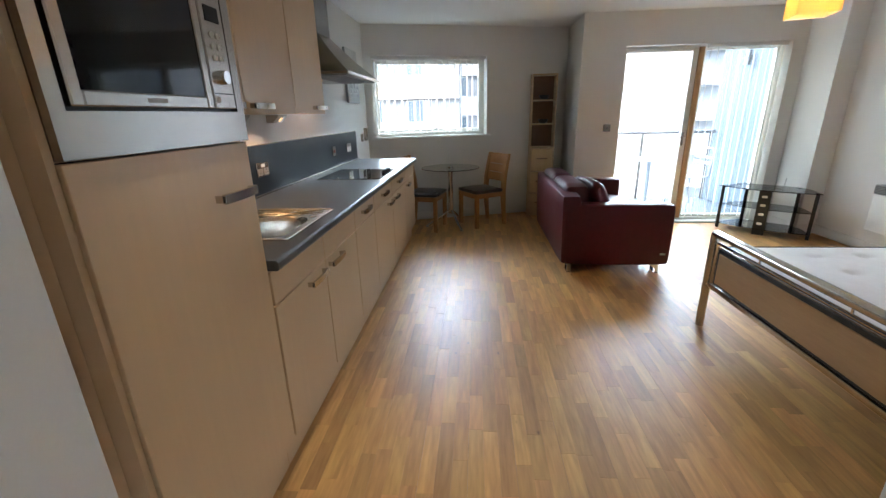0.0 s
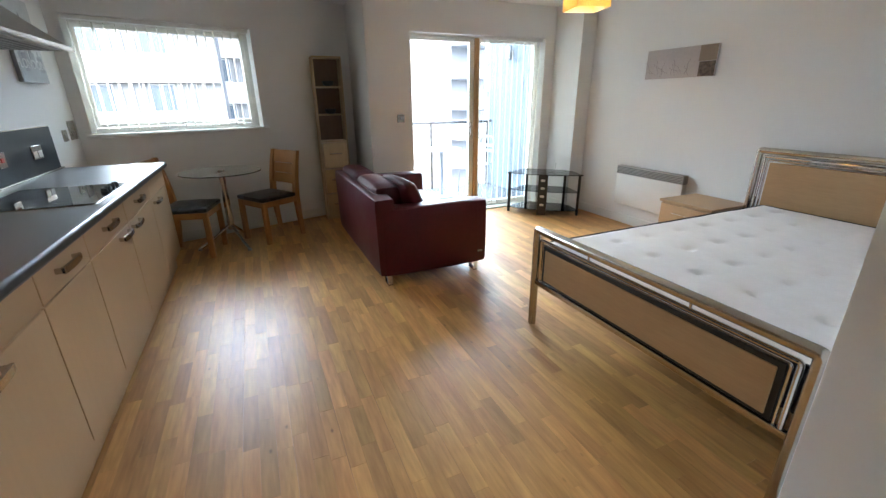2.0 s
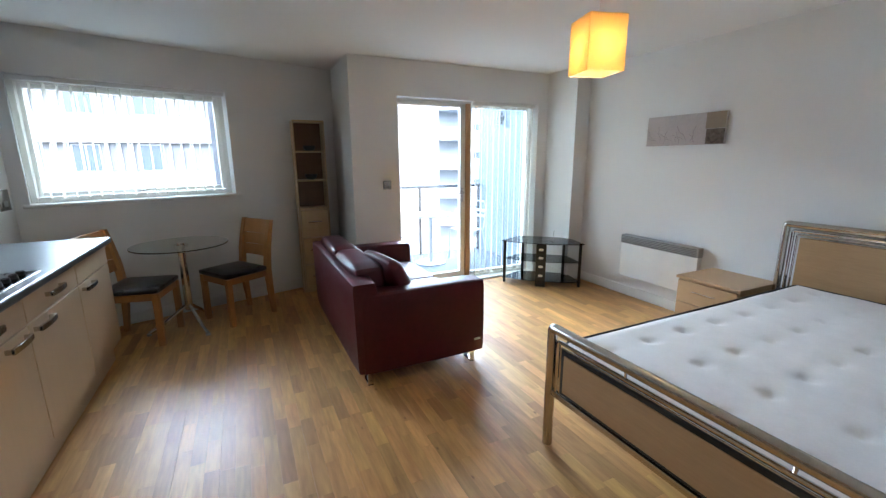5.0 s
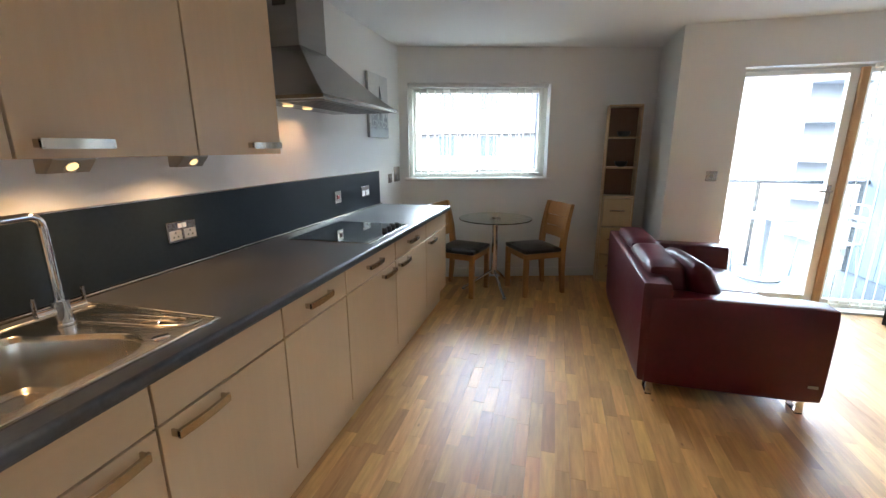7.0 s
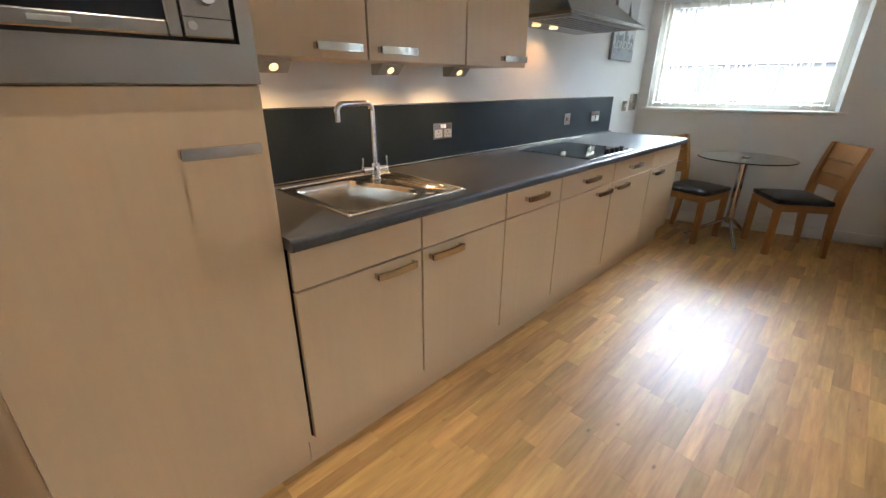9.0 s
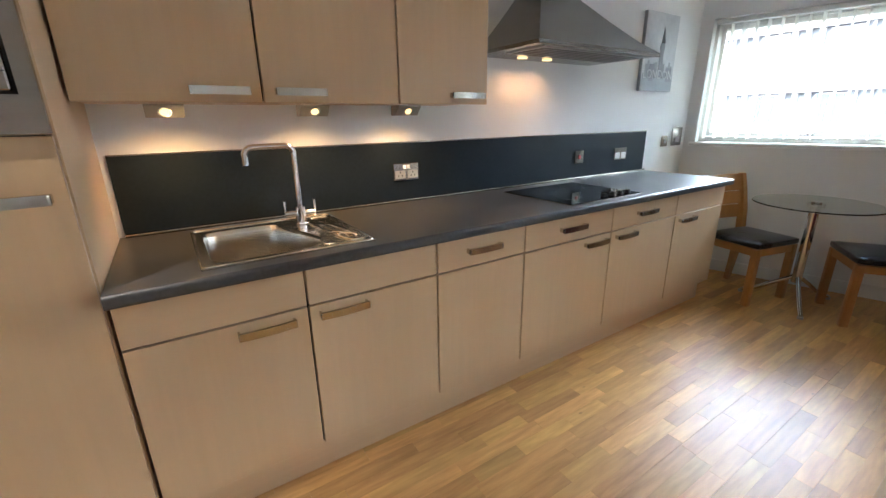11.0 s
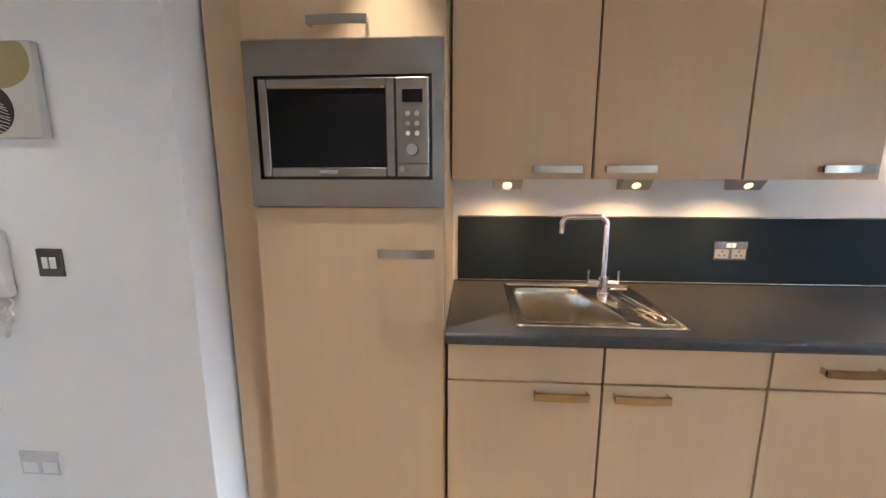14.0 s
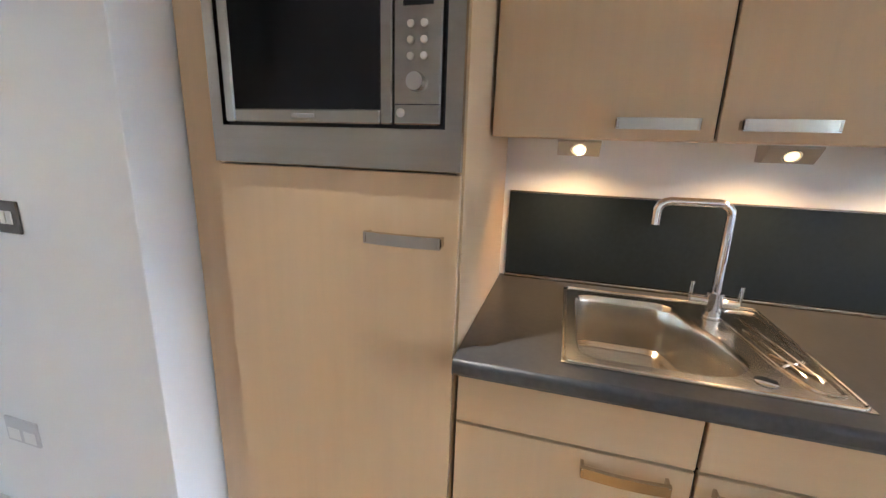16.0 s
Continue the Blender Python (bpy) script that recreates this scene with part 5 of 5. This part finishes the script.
PALE_METAL = material("pale_metal_paint", (0.50, 0.53, 0.56), (0.44, 0.47, 0.50), 6.0, rough=0.4)
bt = thing("balcony_table", (2.72, 6.72, -0.03), "small round metal table on the balcony", "table")
part("tabletop", prism(disc(2.72, 6.72, 0.30, 40), 0.66, 0.68, 0.004), PALE_METAL, bt)
part("column", rod((2.72, 6.72, -0.01), (2.72, 6.72, 0.66), 0.03, seg=16), PALE_METAL, bt)
part("base", prism(disc(2.72, 6.72, 0.20, 32), -0.03, -0.01, 0.004), PALE_METAL, bt)


def bistro(at, turn, label):
    t = thing("balcony_chair", (*at, -0.03), label, "chair", group="balcony chairs", turn=turn)
    for s in (-1, 1):
        part("leg", tube([(s * 0.19, -0.19, 0), (s * 0.18, -0.17, 0.44), (s * 0.18, 0.17, 0.46), (s * 0.17, 0.22, 0.80)], 0.011, seg=10), PALE_METAL, t)
        part("rear_leg", tube([(s * 0.19, 0.22, 0), (s * 0.18, 0.15, 0.44)], 0.011, seg=10), PALE_METAL, t)
    part("back_hoop", tube([(-0.17, 0.22, 0.79), (-0.10, 0.24, 0.85), (0.10, 0.24, 0.85), (0.17, 0.22, 0.79)], 0.011, seg=10), PALE_METAL, t)
    for i in range(6):
        part("seat_slat", box(-0.18, 0.18, -0.17 + 0.058 * i, -0.125 + 0.058 * i, 0.445, 0.458, 0.002), PALE_METAL, t)
    for z in (0.62, 0.70):
        part("back_slat", box(-0.17, 0.17, 0.19 + (z - 0.6) * 0.1, 0.205 + (z - 0.6) * 0.1, z, z + 0.04, 0.002), PALE_METAL, t)


bistro((2.18, 6.75), 90, "metal bistro chair on the balcony, near the wall")
bistro((3.30, 6.72), -80, "metal bistro chair on the balcony, by the side screen")

RENDER_W = material("white_render", (0.68, 0.68, 0.67), (0.62, 0.62, 0.61), 0.4, rough=0.85)
CLAD = material("grey_cladding", (0.23, 0.25, 0.27), (0.19, 0.21, 0.23), 0.5, rough=0.6)
# tower's blue-grey, lightened so that distance haze is in the colour
TCLAD = material("hazed_blue_grey_cladding", (0.42, 0.48, 0.54), (0.38, 0.44, 0.50), 0.5, rough=0.6)
FRAME_B = material("facade_window_frame", (0.55, 0.58, 0.60), rough=0.6)
DARKGL = material("facade_glass", (0.13, 0.18, 0.23), (0.10, 0.14, 0.18), 0.6, rough=0.1)
GROUND = material("street", (0.16, 0.16, 0.16), (0.11, 0.11, 0.11), 0.3, rough=0.9)
solo("ground", box(-300, 300, 8.5, 500, -12.2, -12.0), GROUND, "grey street far below the balcony", "ground", kind="structure")


def facade(name, label, x0, x1, y, z_first, floors, bay, white=True):
    """A long block across y: white parapet bands between clad storeys with windows."""
    t = thing(name, ((x0 + x1) / 2, y + 5, -12), label, "building")
    part("wall", box(x0, x1, y + 0.3, y + 10, -12, z_first + 3.02 * floors), CLAD, t)
    for f in range(-3, floors):
        zb = z_first + 3.02 * f
        part("parapet", box(x0, x1, y, y + 0.3, zb, zb + 1.42, 0.02), RENDER_W, t, "white rendered band")
        n = int((x1 - x0) / bay)
        for i in range(n):
            xa = x0 + bay * (i + 0.5)
            w = part("window", box(xa - 0.62, xa + 0.62, y + 0.22, y + 0.31, zb + 1.44, zb + 2.95), FRAME_B, t)
            for s in (-0.30, 0.30):
                part("pane", box(xa + s - 0.26, xa + s + 0.26, y + 0.20, y + 0.225, zb + 1.52, zb + 2.88), DARKGL, w)
            for k in range(3):
                xs = xa + 0.9 + 0.55 * k
                part("fin", box(xs, xs + 0.09, y + 0.15, y + 0.30, zb + 1.42, zb + 3.02), RENDER_W, t)
    return t


facade("apartment_block", "white and grey apartment block across the street", -20, -1.0, 30, 2.38, 4, 2.9)
facade("corner_block", "grey apartment block set back behind", -2.6, 8.0, 36, 1.2, 4, 2.9)


def tower():
    t = thing("curved_tower", (19, 45, -12), "tall blue-grey tower with curved white balconies", "building")
    part("wall", box(18.6, 30, 42, 52, -12, 24), TCLAD, t)
    part("stair_core", box(8.3, 18.5, 40, 52, -12, 24), RENDER_W, t, "white rendered wing")
    for f in range(-3, 8):
        z = 0.25 + 2.95 * f
        out = [(18.7 + 4.6 * i / 16, 42 - 2.3 * math.sin(math.pi * i / 16) ** 0.8) for i in range(17)]
        back = [(23.3 - 4.6 * i / 8, 41.9) for i in range(1, 8)]
        bal = part("balcony", prism(out + back, z, z + 0.12), TCLAD, t, "curved balcony")
        part("balcony_edge", tube([(x, y, z + 0.16) for x, y in out], 0.13, seg=8), RENDER_W, bal, "white curved edge")
        part("balcony_rail", tube([(x, y + 0.03, z + 1.25) for x, y in out], 0.025, seg=8), RENDER_W, bal, "white rail")
        w = part("window", box(23.5, 24.7, 41.94, 42.0, z + 0.6, z + 2.0), RENDER_W, t)
        part("pane", box(23.6, 24.6, 41.92, 41.945, z + 1.2, z + 1.9), DARKGL, w)


tower()

# ---- oak strips of the floor ----
def strip_mesh(length, mat, name):
    bm = bmesh.new()
    w = 0.03242
    h = length / 2 - 0.0003
    lo = [bm.verts.new(p) for p in ((-w, -h, -0.013), (w, -h, -0.013), (w, h, -0.013), (-w, h, -0.013))]
    mid = [bm.verts.new(p) for p in ((-w, -h, -0.0006), (w, -h, -0.0006), (w, h, -0.0006), (-w, h, -0.0006))]
    hi = [bm.verts.new(p) for p in ((-w + 0.00015, -h + 0.00015, 0), (w - 0.00015, -h + 0.00015, 0), (w - 0.00015, h - 0.00015, 0), (-w + 0.00015, h - 0.00015, 0))]
    for a, c in ((lo, mid), (mid, hi)):
        for k in range(4):
            bm.faces.new((a[k], a[(k + 1) % 4], c[(k + 1) % 4], c[k]))
    bm.faces.new(hi)
    return mesh_of(name, bm, mat, smooth=False)


LENGTHS = (0.24, 0.30, 0.36, 0.44, 0.52)
SHARED = {ln: strip_mesh(ln, PLANK, "plank") for ln in LENGTHS}
rest_v, rest_f = [], []
rng = random.Random(4)
count = 0
x = -1.2077
col = 0
while x < EX + 0.03:
    cx = x + 0.0322
    y = SY - 0.01 - rng.uniform(0, 0.4)
    wall_y = NY + (cx - WX) * math.tan(SKEW) + 0.08 if cx < RX + 0.05 else DY + 0.1
    while y < wall_y:
        ln = rng.choice(LENGTHS)
        cy = y + ln / 2
        y += ln
        if cx + 0.033 > 1.44 and cy + ln / 2 < 1.41:
            continue
        if cx + 0.033 < -0.56 and cy + ln / 2 < 4.98:
            continue
        if cx - 0.033 < -0.44 and cy < 1.2:
            continue
        if count < 300 and -0.56 < cx < 0.86 and 1.35 < cy < 5.5:
            ob = new("plank", SHARED[ln])
            ob.parent = floor
            ob.location = (cx, cy, 0)
            count += 1
        else:
            n0 = len(rest_v)
            h, w = ln / 2 - 0.0002, 0.03242
            ya, yb = max(cy - h, 1.395 if cx > 1.42 else SY), min(cy + h, wall_y)
            xa, xb = max(cx - w, WX), min(cx + w, EX)
            if xb - xa < 0.005 or yb - ya < 0.01:
                continue
            rest_v += [(xa, ya, -0.013), (xb, ya, -0.013), (xb, yb, -0.013), (xa, yb, -0.013), (xa + 0.00015, ya + 0.00015, 0), (xb - 0.00015, ya + 0.00015, 0), (xb - 0.00015, yb - 0.00015, 0), (xa + 0.00015, yb - 0.00015, 0)]
            rest_f += [tuple(n0 + k for k in q) for q in ((0, 1, 5, 4), (1, 2, 6, 5), (2, 3, 7, 6), (3, 0, 4, 7), (4, 5, 6, 7))]
    col += 1
    x += 0.0649 + (0.0006 if col % 3 == 0 else 0)
me = bpy.data.meshes.new("planks")
me.from_pydata(rest_v, [], rest_f)
me.materials.append(PLANKS)
ob = new("planks", me)
ob.parent = floor
tagged(ob, "further oak strips of the floor", kind="stuff")
